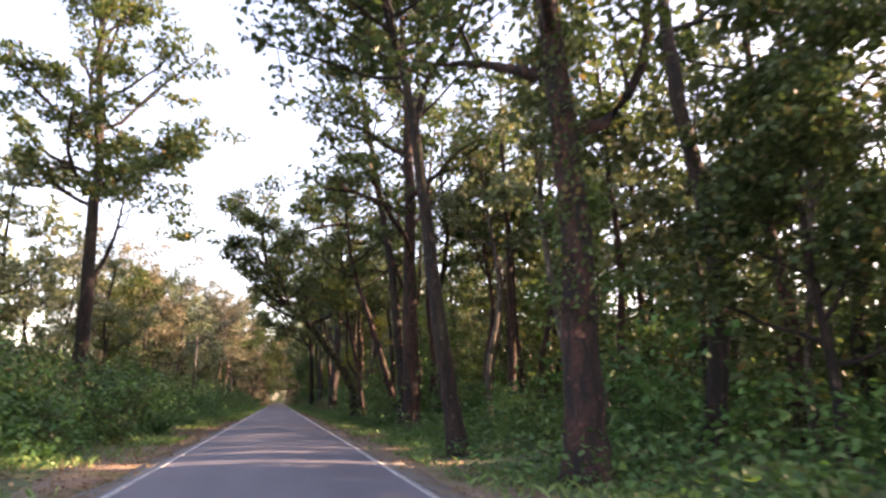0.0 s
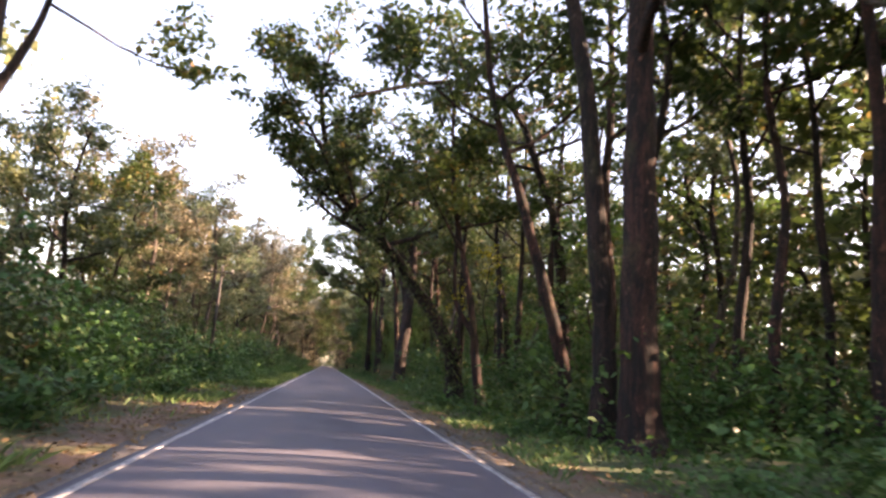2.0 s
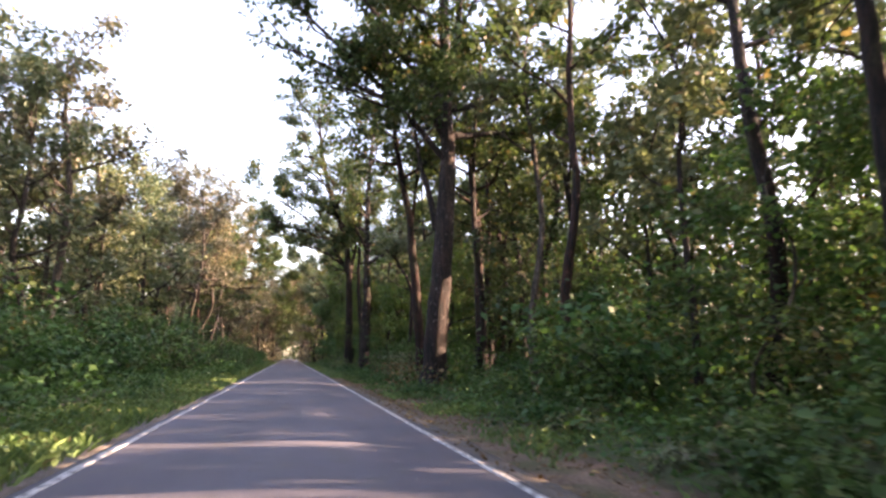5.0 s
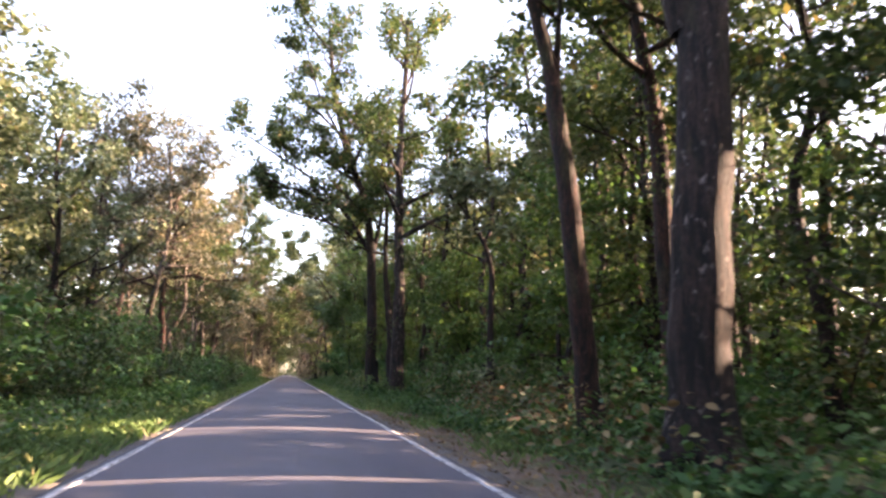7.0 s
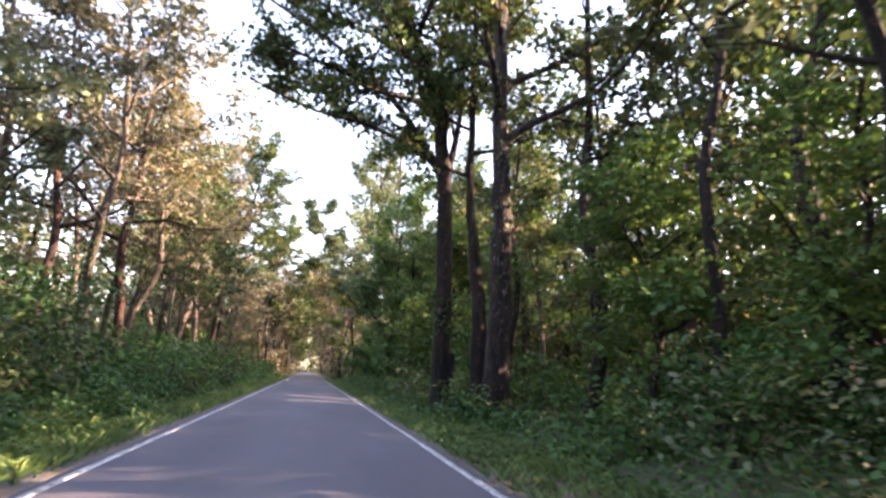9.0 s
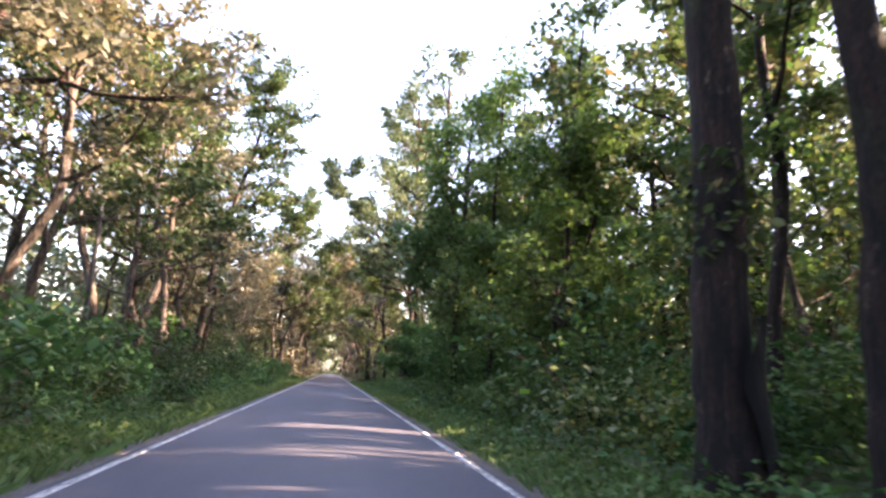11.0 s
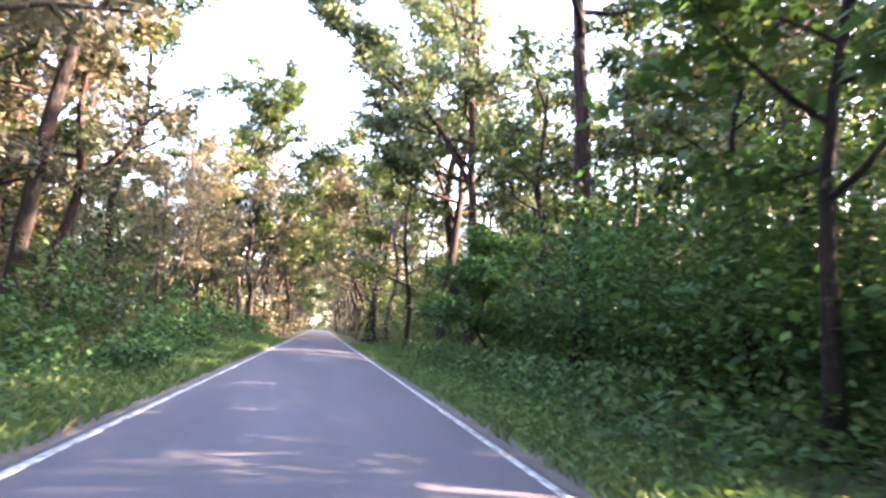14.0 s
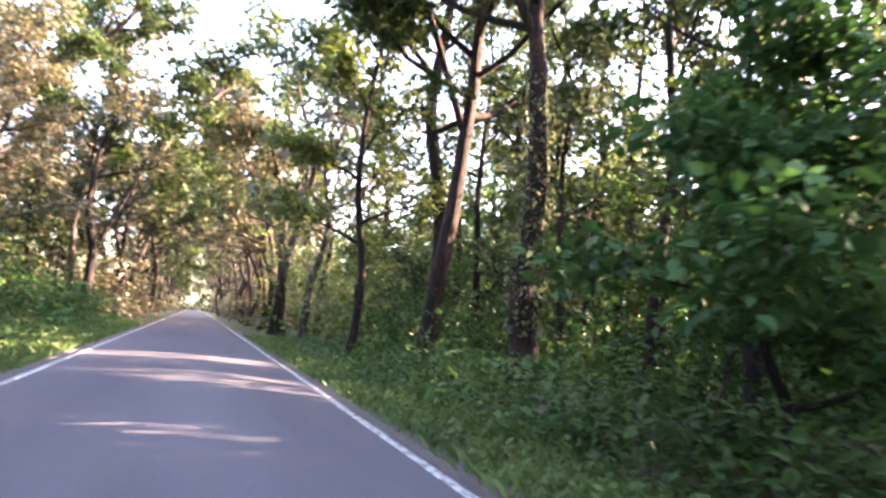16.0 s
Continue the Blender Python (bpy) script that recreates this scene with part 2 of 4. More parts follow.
def leaves(points, sizes, rng, full=False, droop=0.35, flat=0.5):
    """Leaf blades at points, each turned its own way and hanging a little. full: folded along the midrib."""
    n = len(points)
    az = rng.uniform(0, 2 * np.pi, n)
    d = np.stack([np.cos(az), np.sin(az), rng.normal(-droop, 0.45, n)], -1)
    d /= np.linalg.norm(d, axis=1)[:, None]
    up = np.stack([rng.normal(0, 1 - flat, n), rng.normal(0, 1 - flat, n), np.ones(n)], -1) + 0.35 * rng.standard_normal((n, 3))
    s = np.cross(up, d)
    s /= np.linalg.norm(s, axis=1)[:, None] + 1e-9
    w = np.cross(d, s)
    t = LEAF_FULL if full else LEAF_LEAN
    size = np.asarray(sizes)[:, None, None]
    width = rng.uniform(0.75, 1.25, n)[:, None, None]
    v = points[:, None] + size * (t[None, :, 0:1] * d[:, None] + width * t[None, :, 1:2] * s[:, None] + t[None, :, 2:3] * w[:, None])
    base = np.arange(n)[:, None] * len(t)
    if full:
        f = np.concatenate([base + (0, 1, 2, 3), base + (0, 3, 4, 5)])
    else:
        f = base + (0, 1, 2, 3)
    return v.reshape(-1, 3), f


def clumps(centres, each, radius, rng, squash=0.62, below=-0.35):
    """Points on the upper, outer side of a rounded clump about each centre, thinning out towards its middle and its underside."""
    n = len(centres) * each
    d = rng.normal(0, 1, (n, 3))
    d /= np.linalg.norm(d, axis=1)[:, None]
    d[:, 2] = np.where(d[:, 2] < below, -d[:, 2], d[:, 2])
    size = np.repeat(rng.uniform(0.7, 1.25, len(centres)), each) * radius
    r = size * np.where(rng.random(n) < 0.22, rng.random(n), rng.uniform(0.72, 1.12, n))
    return np.repeat(centres, each, axis=0) + d * r[:, None] * (1, 1, squash)


def limb_line(start, way, length, rise, rng, count=7):
    """A limb that sets out along way, wanders and turns up (or down) by rise."""
    p, w, out = np.array(start, float), np.array(way, float), [np.array(start, float)]
    step = length / (count - 1)
    for _ in range(count - 1):
        w = w + rng.normal(0, 0.16, 3) + (0, 0, rise / count)
        w /= np.linalg.norm(w)
        p = p + w * step
        out.append(p.copy())
    return np.array(out)


def grow_limb(start, way, length, r, rng, rise=0.6, twigs=5, sides=5):
    """One limb with its twigs: tube pieces, and the points about which its leaves stand."""
    line = limb_line(start, way, length, rise, rng)
    pieces = [tube(line, np.linspace(r, r * 0.22, len(line)), sides, rng, 0.06)]
    spots = [line[4], line[5], line[6]]
    for k in range(twigs):
        i = 2 + (k * 4) // max(twigs, 1)
        w = line[min(i + 1, 6)] - line[i]
        w = w / np.linalg.norm(w) + rng.normal(0, 0.75, 3) * (1, 1, 0.7)
        twig = limb_line(line[i], w / np.linalg.norm(w), length * rng.uniform(0.3, 0.5), 0.25, rng, 5)
        pieces.append(tube(twig, np.linspace(r * 0.36, r * 0.08, 5), 3, rng, 0.05))
        spots += [twig[2], twig[3], twig[4]]
    return pieces, spots


def make_tree(spine, d, seed, name="tree", bark=None, leaf=None, crown_from=6.0, spread=4.0, limbs=8, twigs=5, per_spot=34, leaf_size=0.27,
              clump=0.48, forks=(), rise=0.6, sides=12, lean_way=None, full=False, creeper=None, fork_spread=1.0):
    """A tree whose trunk follows spine (metres from its foot). forks: further stems, (spine, thickness at foot). limbs leave the stems above
    crown_from. creeper: (from, to, count) of climbing leaves round the trunk."""
    rng = np.random.default_rng(seed)
    bark, leaf = bark or BARK, leaf or LEAF
    thing = new(name)
    line = spline(spine, 16)
    height = line[-1][2]
    s = np.linspace(0, 1, len(line))
    radii = d / 2 * (1 - 0.72 * s**1.2) * (1 + 0.55 * np.exp(-np.maximum(line[:, 2], 0) / 0.45))
    dense = spline(line, 30)
    rr = np.interp(np.linspace(0, 1, 30), s, radii)
    dense[1:] += rng.normal(0, d * 0.03, (29, 3)) * (1, 1, 0)
    trunk = part("trunk", mesh_of("trunk", *tube(dense, rr, sides, rng, 0.05), bark, True), thing)
    stems = [(line, radii)]
    for fork, width in forks:
        fl = spline(fork, 12)
        fr = np.linspace(width / 2, width / 8, 12)
        part("stem", mesh_of("stem", *tube(fl, fr, 8, rng, 0.06), bark, True), thing)
        stems.append((fl, fr))
    spots = []
    turn = rng.uniform(0, 6.28)
    for line, radii in stems:
        tall = [i for i in range(1, len(line)) if line[i][2] >= crown_from]
        if not tall:
            continue
        own = limbs if line is stems[0][0] else max(3, limbs // 2)
        for k in range(own):
            u = tall[0] + (tall[-1] - tall[0]) * (k + 0.5) / own
            i = int(u)
            q = line[i] + (line[min(i + 1, len(line) - 1)] - line[i]) * (u - i)
            turn += 2.4 + rng.normal(0, 0.35)
            frac = (k + 0.5) / own
            way = np.array([math.cos(turn), math.sin(turn), 0.25 + 0.7 * frac])
            if lean_way is not None:
                way[:2] += np.asarray(lean_way) * 0.8
            way /= np.linalg.norm(way)
            length = spread * (1.0 if line is stems[0][0] else fork_spread) * (1.05 - 0.45 * frac) * rng.uniform(0.75, 1.2)
            r = max(0.035, np.interp(i, np.arange(len(radii)), radii) * 0.58)
            pieces, more = grow_limb(q, way, length, r, rng, rise, twigs)
            part("limb", mesh_of("limb", *joined(pieces), bark, True), thing)
            spots += more
        spots += [line[-1], line[-1] + (0.2, 0.1, 0.4)]
    spots = np.array(spots)
    each = int(per_spot * 0.76)
    at = clumps(spots, each, clump * 1.55, rng)
    gap = rng.random(len(spots)) < 0.12
    keep = ~np.repeat(gap, each)
    at = at[keep]
    at[:, 2] = np.maximum(at[:, 2], 0.25)
    sizes = leaf_size * rng.uniform(0.7, 1.5, len(at))
    part("crown", mesh_of("crown", *leaves(at, sizes, rng, full), leaf), thing)
    if creeper:
        z0, z1, m = creeper
        line, radii = stems[0]
        z = rng.uniform(z0, z1, m)
        u = np.interp(z, line[:, 2], np.arange(len(line)))
        c = np.stack([np.interp(u, np.arange(len(line)), line[:, a]) for a in range(3)], -1)
        r = np.interp(u, np.arange(len(line)), radii) + np.abs(rng.normal(0.05, 0.14, m))
        a = rng.uniform(0, 6.283, m)
        c[:, :2] += np.stack([np.cos(a), np.sin(a)], -1) * r[:, None]
        part("creeper", mesh_of("creeper", *leaves(c, rng.uniform(0.1, 0.22, m), rng, True, 0.8, 0.2), leaf), trunk, "leafy climber clinging to the trunk")
    return thing


def upright(height, lean=(0.0, 0.0), bend=0.25, seed=0):
    rng = np.random.default_rng(seed)
    return [(lean[0] * z + rng.normal(0, bend) * (i > 0), lean[1] * z + rng.normal(0, bend) * (i > 0), z) for i, z in enumerate(np.linspace(-0.2, height, 6))]


def shifted(pairs, x):
    """A spine from (x, z) pairs in the plane of the trunk, the foot being at x."""
    return [(a - x, 0.12 * math.sin(1.7 * i), z) for i, (a, z) in enumerate(pairs)]


# ---- ground, road ----
def lumps(x, y):
    z = 0.10 * np.sin(x * 0.9 + 1.3 * np.sin(y * 0.31)) + 0.08 * np.sin(y * 0.73 + x * 0.35) + 0.06 * np.sin(1.9 * y + 0.7 * x)
    return z


def ground_z(x, y):
    side = np.clip((np.abs(x) - 4.2) / 4, 0, 1)
    return -0.05 + side * (0.18 + lumps(x, y))


xs = np.concatenate([[-3000, -400, -120], np.linspace(-44, 44, 111), [120, 400, 3000]])
ys = np.concatenate([[-2500, -300, -60], np.linspace(0, 470, 401), [700, 1500, 4000]])
gx, gy = np.meshgrid(xs, ys)
v = np.stack([gx, gy, ground_z(gx, gy)], -1).reshape(-1, 3)
i, j = np.meshgrid(np.arange(len(ys) - 1), np.arange(len(xs) - 1), indexing="ij")
a = i * len(xs) + j
ground = new("ground", mesh_of("ground", v, np.stack([a, a + 1, a + len(xs) + 1, a + len(xs)], -1).reshape(-1, 4), SOIL, True))
tagged(ground, "brown forest floor with moss and leaf mould", "ground", kind="structure")


def slab(name, x0, x1, z_top, mat, wobble=0.0, seed=1, y0=-60, y1=437, thick=0.12):
    """A long strip along the road with thickness and uneven edges."""
    rng = np.random.default_rng(seed)
    ys = np.arange(y0, y1 + 0.1, 0.6)
    e0 = x0 + wobble * np.convolve(rng.standard_normal(len(ys) + 4), np.ones(5) / 5, "valid")
    e1 = x1 + wobble * np.convolve(rng.standard_normal(len(ys) + 4), np.ones(5) / 5, "valid")
    n = len(ys)
    v = np.concatenate([np.stack([e0, ys, np.full(n, z_top - thick)], -1), np.stack([e0, ys, np.full(n, z_top)], -1),
                        np.stack([e1, ys, np.full(n, z_top)], -1), np.stack([e1, ys, np.full(n, z_top - thick)], -1)])
    k = np.arange(n - 1)
    f = np.concatenate([np.stack([c * n + k, c * n + k + 1, (c + 1) * n + k + 1, (c + 1) * n + k], -1) for c in range(3)])[:, ::-1]
    return new(name, mesh_of(name, v, f, mat))


def cambered_road(half, rise, y0=-60, y1=437, seed=3):
    """The carriageway: highest along its middle, falling to ragged edges of some thickness."""
    rng = np.random.default_rng(seed)
    ys = np.arange(y0, y1 + 0.1, 0.6)
    across = np.array([-1, -1, -0.96, -0.7, -0.4, -0.15, 0.15, 0.4, 0.7, 0.96, 1, 1])
    z = rise * (1 - (np.abs(across) / 0.96) ** 1.6)
    z[[1, -2]], z[[0, -1]] = 0.0, -0.12
    z[[2, -3]] = 0.0
    ragged = 0.05 * np.stack([np.convolve(rng.standard_normal(len(ys) + 4), np.ones(5) / 5, "valid") for _ in range(2)])
    x = half * across[None] + np.where(across[None] < -0.97, ragged[0][:, None], np.where(across[None] > 0.97, ragged[1][:, None], 0))
    v = np.stack([x, np.repeat(ys[:, None], len(across), 1), np.repeat(z[None], len(ys), 0)], -1).reshape(-1, 3)
    i, j = np.meshgrid(np.arange(len(ys) - 1), np.arange(len(across) - 1), indexing="ij")
    a = i * len(across) + j
    return new("road", mesh_of("road", v, np.stack([a, a + 1, a + len(across) + 1, a + len(across)], -1).reshape(-1, 4), ASPHALT))


road = tagged(cambered_road(2.82, 0.085), "worn grey asphalt forest road", "road", kind="structure")
tagged(slab("road_line_left", -2.72, -2.59, 0.010, PAINT, 0.012, 4, thick=0.012), "worn white painted edge line", "road marking", kind="structure")
tagged(slab("road_line_right", 2.59, 2.72, 0.010, PAINT, 0.012, 5, thick=0.012), "worn white painted edge line", "road marking", kind="structure")
tagged(slab("shoulder_left", -3.25, -2.70, -0.012, GRAVEL, 0.16, 6), "grey gravel shoulder beside the asphalt", "shoulder", kind="structure")
tagged(slab("shoulder_right", 2.70, 3.25, -0.012, GRAVEL, 0.16, 7), "grey gravel shoulder beside the asphalt", "shoulder", kind="structure")
tagged(slab("verge_left", -5.2, -3.1, -0.02, DIRT, 0.5, 8, y1=78), "reddish dirt verge strewn with dry leaves", "verge", kind="structure")
tagged(slab("verge_right", 3.1, 4.7, -0.02, DIRT, 0.4, 9, y1=132), "reddish dirt verge strewn with dry leaves", "verge", kind="structure")

# ---- trees by the road, one by one ----
def place(thing, x, y, label, category="tree", group=""):
    thing.location = (x, y, 0)
    return tagged(thing, label, category, group)


TALL = "tall tree with dark fissured trunk and green crown"
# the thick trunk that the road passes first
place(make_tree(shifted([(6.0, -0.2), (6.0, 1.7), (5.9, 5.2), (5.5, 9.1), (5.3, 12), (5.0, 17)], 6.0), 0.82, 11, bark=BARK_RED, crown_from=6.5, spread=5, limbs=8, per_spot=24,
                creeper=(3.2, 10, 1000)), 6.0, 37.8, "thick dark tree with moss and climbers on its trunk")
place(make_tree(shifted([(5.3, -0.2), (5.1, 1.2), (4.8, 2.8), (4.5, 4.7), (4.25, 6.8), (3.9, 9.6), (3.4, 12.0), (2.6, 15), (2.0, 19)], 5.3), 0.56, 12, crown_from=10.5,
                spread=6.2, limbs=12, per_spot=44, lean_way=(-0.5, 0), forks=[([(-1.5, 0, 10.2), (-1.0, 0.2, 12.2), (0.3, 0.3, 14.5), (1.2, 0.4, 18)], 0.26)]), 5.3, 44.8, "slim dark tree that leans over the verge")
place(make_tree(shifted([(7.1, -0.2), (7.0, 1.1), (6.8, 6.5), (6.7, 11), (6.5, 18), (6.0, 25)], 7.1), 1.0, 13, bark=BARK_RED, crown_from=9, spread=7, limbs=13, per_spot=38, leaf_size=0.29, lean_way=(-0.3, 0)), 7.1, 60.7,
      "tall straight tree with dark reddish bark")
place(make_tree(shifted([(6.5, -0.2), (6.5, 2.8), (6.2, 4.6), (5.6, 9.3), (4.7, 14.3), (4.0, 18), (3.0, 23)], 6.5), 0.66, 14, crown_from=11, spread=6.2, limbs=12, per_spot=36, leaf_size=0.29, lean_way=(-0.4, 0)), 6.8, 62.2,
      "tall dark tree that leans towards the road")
place(make_tree(shifted([(6.9, -0.2), (6.6, 1.9), (5.8, 4.3), (4.9, 6.9), (3.9, 10.0), (3.2, 15)], 6.7), 0.45, 15, bark=BARK_RED, crown_from=7, spread=4.5, limbs=7, per_spot=34),
      6.7, 64.6, "leaning tree with a sunlit brown trunk")
place(make_tree(shifted([(10.6, -0.2), (10.3, 3.0), (9.6, 8.1), (8.4, 11.4), (7.0, 14.2), (3.8, 14.9), (-0.5, 13.4)], 10.6), 0.55, 16, crown_from=10, spread=5.6, limbs=15,
                per_spot=40, rise=0.4), 10.6, 74.5, "tall tree with a long limb arching over the road")
place(make_tree(shifted([(6.0, -0.2), (5.8, 1.0), (5.5, 2.3), (5.3, 3.7), (4.9, 5.6), (4.4, 7.7), (4.0, 10), (3.8, 13)], 6.0), 0.42, 17, bark=BARK_RED, crown_from=6, spread=3.6,
                limbs=7, per_spot=34, forks=[([(-0.7, 0, 3.2), (-1.35, 0.1, 4.2), (-1.5, 0.2, 5.3), (-1.6, 0.3, 8.0), (-2.1, 0.5, 10.5)], 0.26)]), 6.0, 71.8,
      "slim forked tree with an orange sunlit foot")
place(make_tree(shifted([(6.16, -0.20), (5.91, 1.89), (5.68, 2.50), (5.26, 3.32), (4.60, 4.46), (3.76, 5.48), (2.91, 6.51), (1.96, 7.53), (1.13, 8.21), (0.03, 9.21), (-0.87, 10.61), (-1.67, 13.01), (-2.07, 16.01)], 6.16), 0.8, 18, crown_from=6.8, spread=5.2,
                limbs=14, per_spot=30, rise=0.5, fork_spread=0.6,
                forks=[([(0.1, 0.5, -0.2), (0.15, 0.8, 3.5), (0.0, 0.9, 7.0), (0.1, 1.0, 13)], 0.42), ([(-5.03, 0.0, 8.21), (-7.03, 0.3, 9.51), (-8.73, 0.5, 10.71), (-10.03, 0.4, 11.81)], 0.26),
                       ([(-6.13, 0.1, 9.21), (-8.03, -0.5, 12.21), (-9.63, -0.8, 14.41), (-10.63, -0.8, 16.01)], 0.24)], creeper=(1.0, 9, 1300)), 6.16, 78.1,
      "large tree leaning far out over the road")
place(make_tree(shifted([(10.6, -0.2), (10.4, 2.2), (10.0, 6.9), (9.5, 11.1), (9.3, 17)], 10.6), 0.5, 19, crown_from=8, spread=4.5, limbs=7, per_spot=32), 10.6, 86, TALL)
place(make_tree(shifted([(11.2, -0.2), (11.1, 3), (11.0, 8), (10.8, 17)], 11.2), 0.55, 20, crown_from=8, spread=4.5, limbs=7, per_spot=32), 11.3, 85.2, TALL)
for k, (x, y, d, bk, sd) in enumerate([(11.8, 62.4, 0.34, BARK_RED, 131), (15.0, 60.9, 0.42, BARK_RED, 132), (15.3, 58.3, 0.46, BARK_GREY, 133), (14.2, 63.4, 0.36, BARK, 134)]):
    place(make_tree(upright(18, (-0.01 * k, 0), 0.25, sd), d, sd, bark=bk, crown_from=7.5, spread=4.6, limbs=7, twigs=4, per_spot=28, leaf_size=0.33), x, y, "slim tall tree inside the wood", group="slim trees")
# past the first stretch
place(make_tree(shifted([(6.4, -0.2), (6.4, 0.5), (6.5, 4.7), (6.7, 9.2), (6.7, 12), (6.4, 18), (6.0, 24)], 6.4), 1.2, 21, bark=BARK_PALE, crown_from=11.5, spread=8.0, limbs=16, per_spot=46, sides=16, lean_way=(-0.4, 0),
                fork_spread=0.55,
                forks=[([(-0.1, 0, 7.6), (-0.6, 0.1, 9.7), (-1.0, 0.2, 11), (-1.6, 0.5, 15)], 0.4), ([(0.3, 0, 11), (-2.6, 0.3, 14.2), (-6.0, 0.4, 17.2), (-9.2, 0.5, 20)], 0.34),
                       ([(0.2, 0, 12), (-2.0, -0.3, 16), (-5.4, -0.6, 20), (-8.4, -0.8, 22.5)], 0.32)]), 6.4, 106.5, "massive straight tree with pale lichen patches on its trunk")
place(make_tree(shifted([(6.9, -0.2), (6.7, 1.4), (6.4, 4.2), (6.0, 6.9), (5.8, 9.0), (5.2, 12), (4.6, 15), (4.0, 20)], 6.9), 0.6, 22, bark=BARK_RED, crown_from=10, spread=5.0, limbs=9, per_spot=34,
                forks=[([(-1.0, 0, 8.6), (-0.8, 0.2, 10.5), (-0.6, 0.3, 13.5)], 0.26)]), 6.9, 111.3, "forked tree with bare reddish trunk")
place(make_tree(shifted([(11.2, -0.2), (11.0, 2.2), (10.75, 5.0), (10.5, 9.8), (10.1, 13), (9.6, 17), (9.2, 22)], 11.2), 0.72, 33, bark=BARK_RED, crown_from=10.5, spread=5.5, limbs=10, per_spot=38,
                creeper=(7, 12, 260)), 11.2, 114.4, "thick straight tree with reddish scaly bark")
place(make_tree(shifted([(14.4, -0.2), (14.2, 3.2), (13.9, 7.0), (13.2, 11.1), (12.5, 15)], 14.4), 0.5, 23, crown_from=8, spread=4.5, limbs=7, per_spot=32), 14.4, 116, TALL)
place(make_tree(shifted([(19.2, -0.2), (19.1, 5.7), (19.5, 11.0), (19.1, 14.3), (18.3, 18)], 19.2), 0.55, 24, crown_from=11, spread=4.5, limbs=6, per_spot=30,
                forks=[([(0.3, 0, 11), (1.4, 0.2, 14), (2.6, 0.4, 18)], 0.3)]), 19.2, 117, "tall forked tree deep in the wood")
place(make_tree(shifted([(8.6, -0.2), (8.5, 3.5), (8.4, 6.5), (7.4, 8.5), (6.4, 9.6)], 8.6), 0.35, 27, leaf=LEAF_GOLD, crown_from=6, spread=2.6, limbs=6, per_spot=18), 8.6, 124.7,
      "crooked half-dead tree with few leaves")
place(make_tree(shifted([(15.6, -0.2), (15.4, 8), (15.2, 18)], 15.6), 0.6, 28, crown_from=9, spread=4.5, limbs=7, per_spot=32), 15.6, 129.5, TALL)
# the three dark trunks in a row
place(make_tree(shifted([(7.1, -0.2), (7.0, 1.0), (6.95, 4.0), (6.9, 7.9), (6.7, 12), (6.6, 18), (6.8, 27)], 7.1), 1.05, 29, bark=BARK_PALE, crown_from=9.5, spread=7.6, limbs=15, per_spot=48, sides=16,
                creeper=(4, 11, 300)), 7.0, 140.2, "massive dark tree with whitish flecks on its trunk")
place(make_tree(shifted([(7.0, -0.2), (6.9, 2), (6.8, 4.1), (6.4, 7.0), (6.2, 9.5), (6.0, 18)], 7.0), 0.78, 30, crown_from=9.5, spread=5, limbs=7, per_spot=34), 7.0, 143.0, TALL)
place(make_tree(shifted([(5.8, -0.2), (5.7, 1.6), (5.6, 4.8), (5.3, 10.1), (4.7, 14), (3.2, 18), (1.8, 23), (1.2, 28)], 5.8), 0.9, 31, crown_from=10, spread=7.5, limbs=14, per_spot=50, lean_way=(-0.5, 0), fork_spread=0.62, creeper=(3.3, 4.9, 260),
                forks=[([(-0.4, 0, 10), (0.2, 0.3, 14), (0.3, 0.4, 20)], 0.36), ([(-0.5, 0, 10.2), (-2.6, 0.2, 13.4), (-5.2, 0.4, 15.8), (-7.8, 0.5, 17.4), (-10.2, 0.6, 18.8)], 0.36),
                       ([(-0.7, 0, 10.8), (-3.6, 0.9, 12.6), (-6.8, 1.4, 13.4), (-9.6, 1.6, 14.6)], 0.26),
                       ([(-1.2, 0, 14.2), (-3.0, -0.3, 18.5), (-5.2, -0.5, 22.5), (-6.6, -0.6, 27)], 0.3)]), 5.8, 144.7, "straight tree with a charred hollow in its foot")
burnt = [o for o in scene.objects if o.type == "EMPTY" and abs(o.location.y - 144.7) < 0.01][0]
hz, ha = np.meshgrid(np.linspace(0.25, 2.5, 12), np.linspace(-1, 1, 9), indexing="ij")
width = 0.95 * np.sin(np.clip((hz - 0.1) / 2.5, 0, 1) * np.pi) ** 0.5 * (1 + 0.15 * np.sin(5 * hz))
ang = radians(-48) + ha * width
depth = 0.45 * (1 + 0.55 * np.exp(-hz / 0.45)) * (1 - 0.06 * hz) + 0.075 - 0.09 * (1 - ha**2)
hollow = np.stack([-0.02 * hz + depth * np.cos(ang) * 1.05, depth * np.sin(ang) * 1.05, hz], -1).reshape(-1, 3)
gi, gj = np.meshgrid(np.arange(11), np.arange(8), indexing="ij")
part("charred_hollow", mesh_of("charred_hollow", hollow, np.stack([gi * 9 + gj, gi * 9 + gj + 1, (gi + 1) * 9 + gj + 1, (gi + 1) * 9 + gj], -1).reshape(-1, 4), CHAR, True), [o for o in burnt.children if o.name.startswith("trunk")][0],
     "black burnt hollow in the trunk")
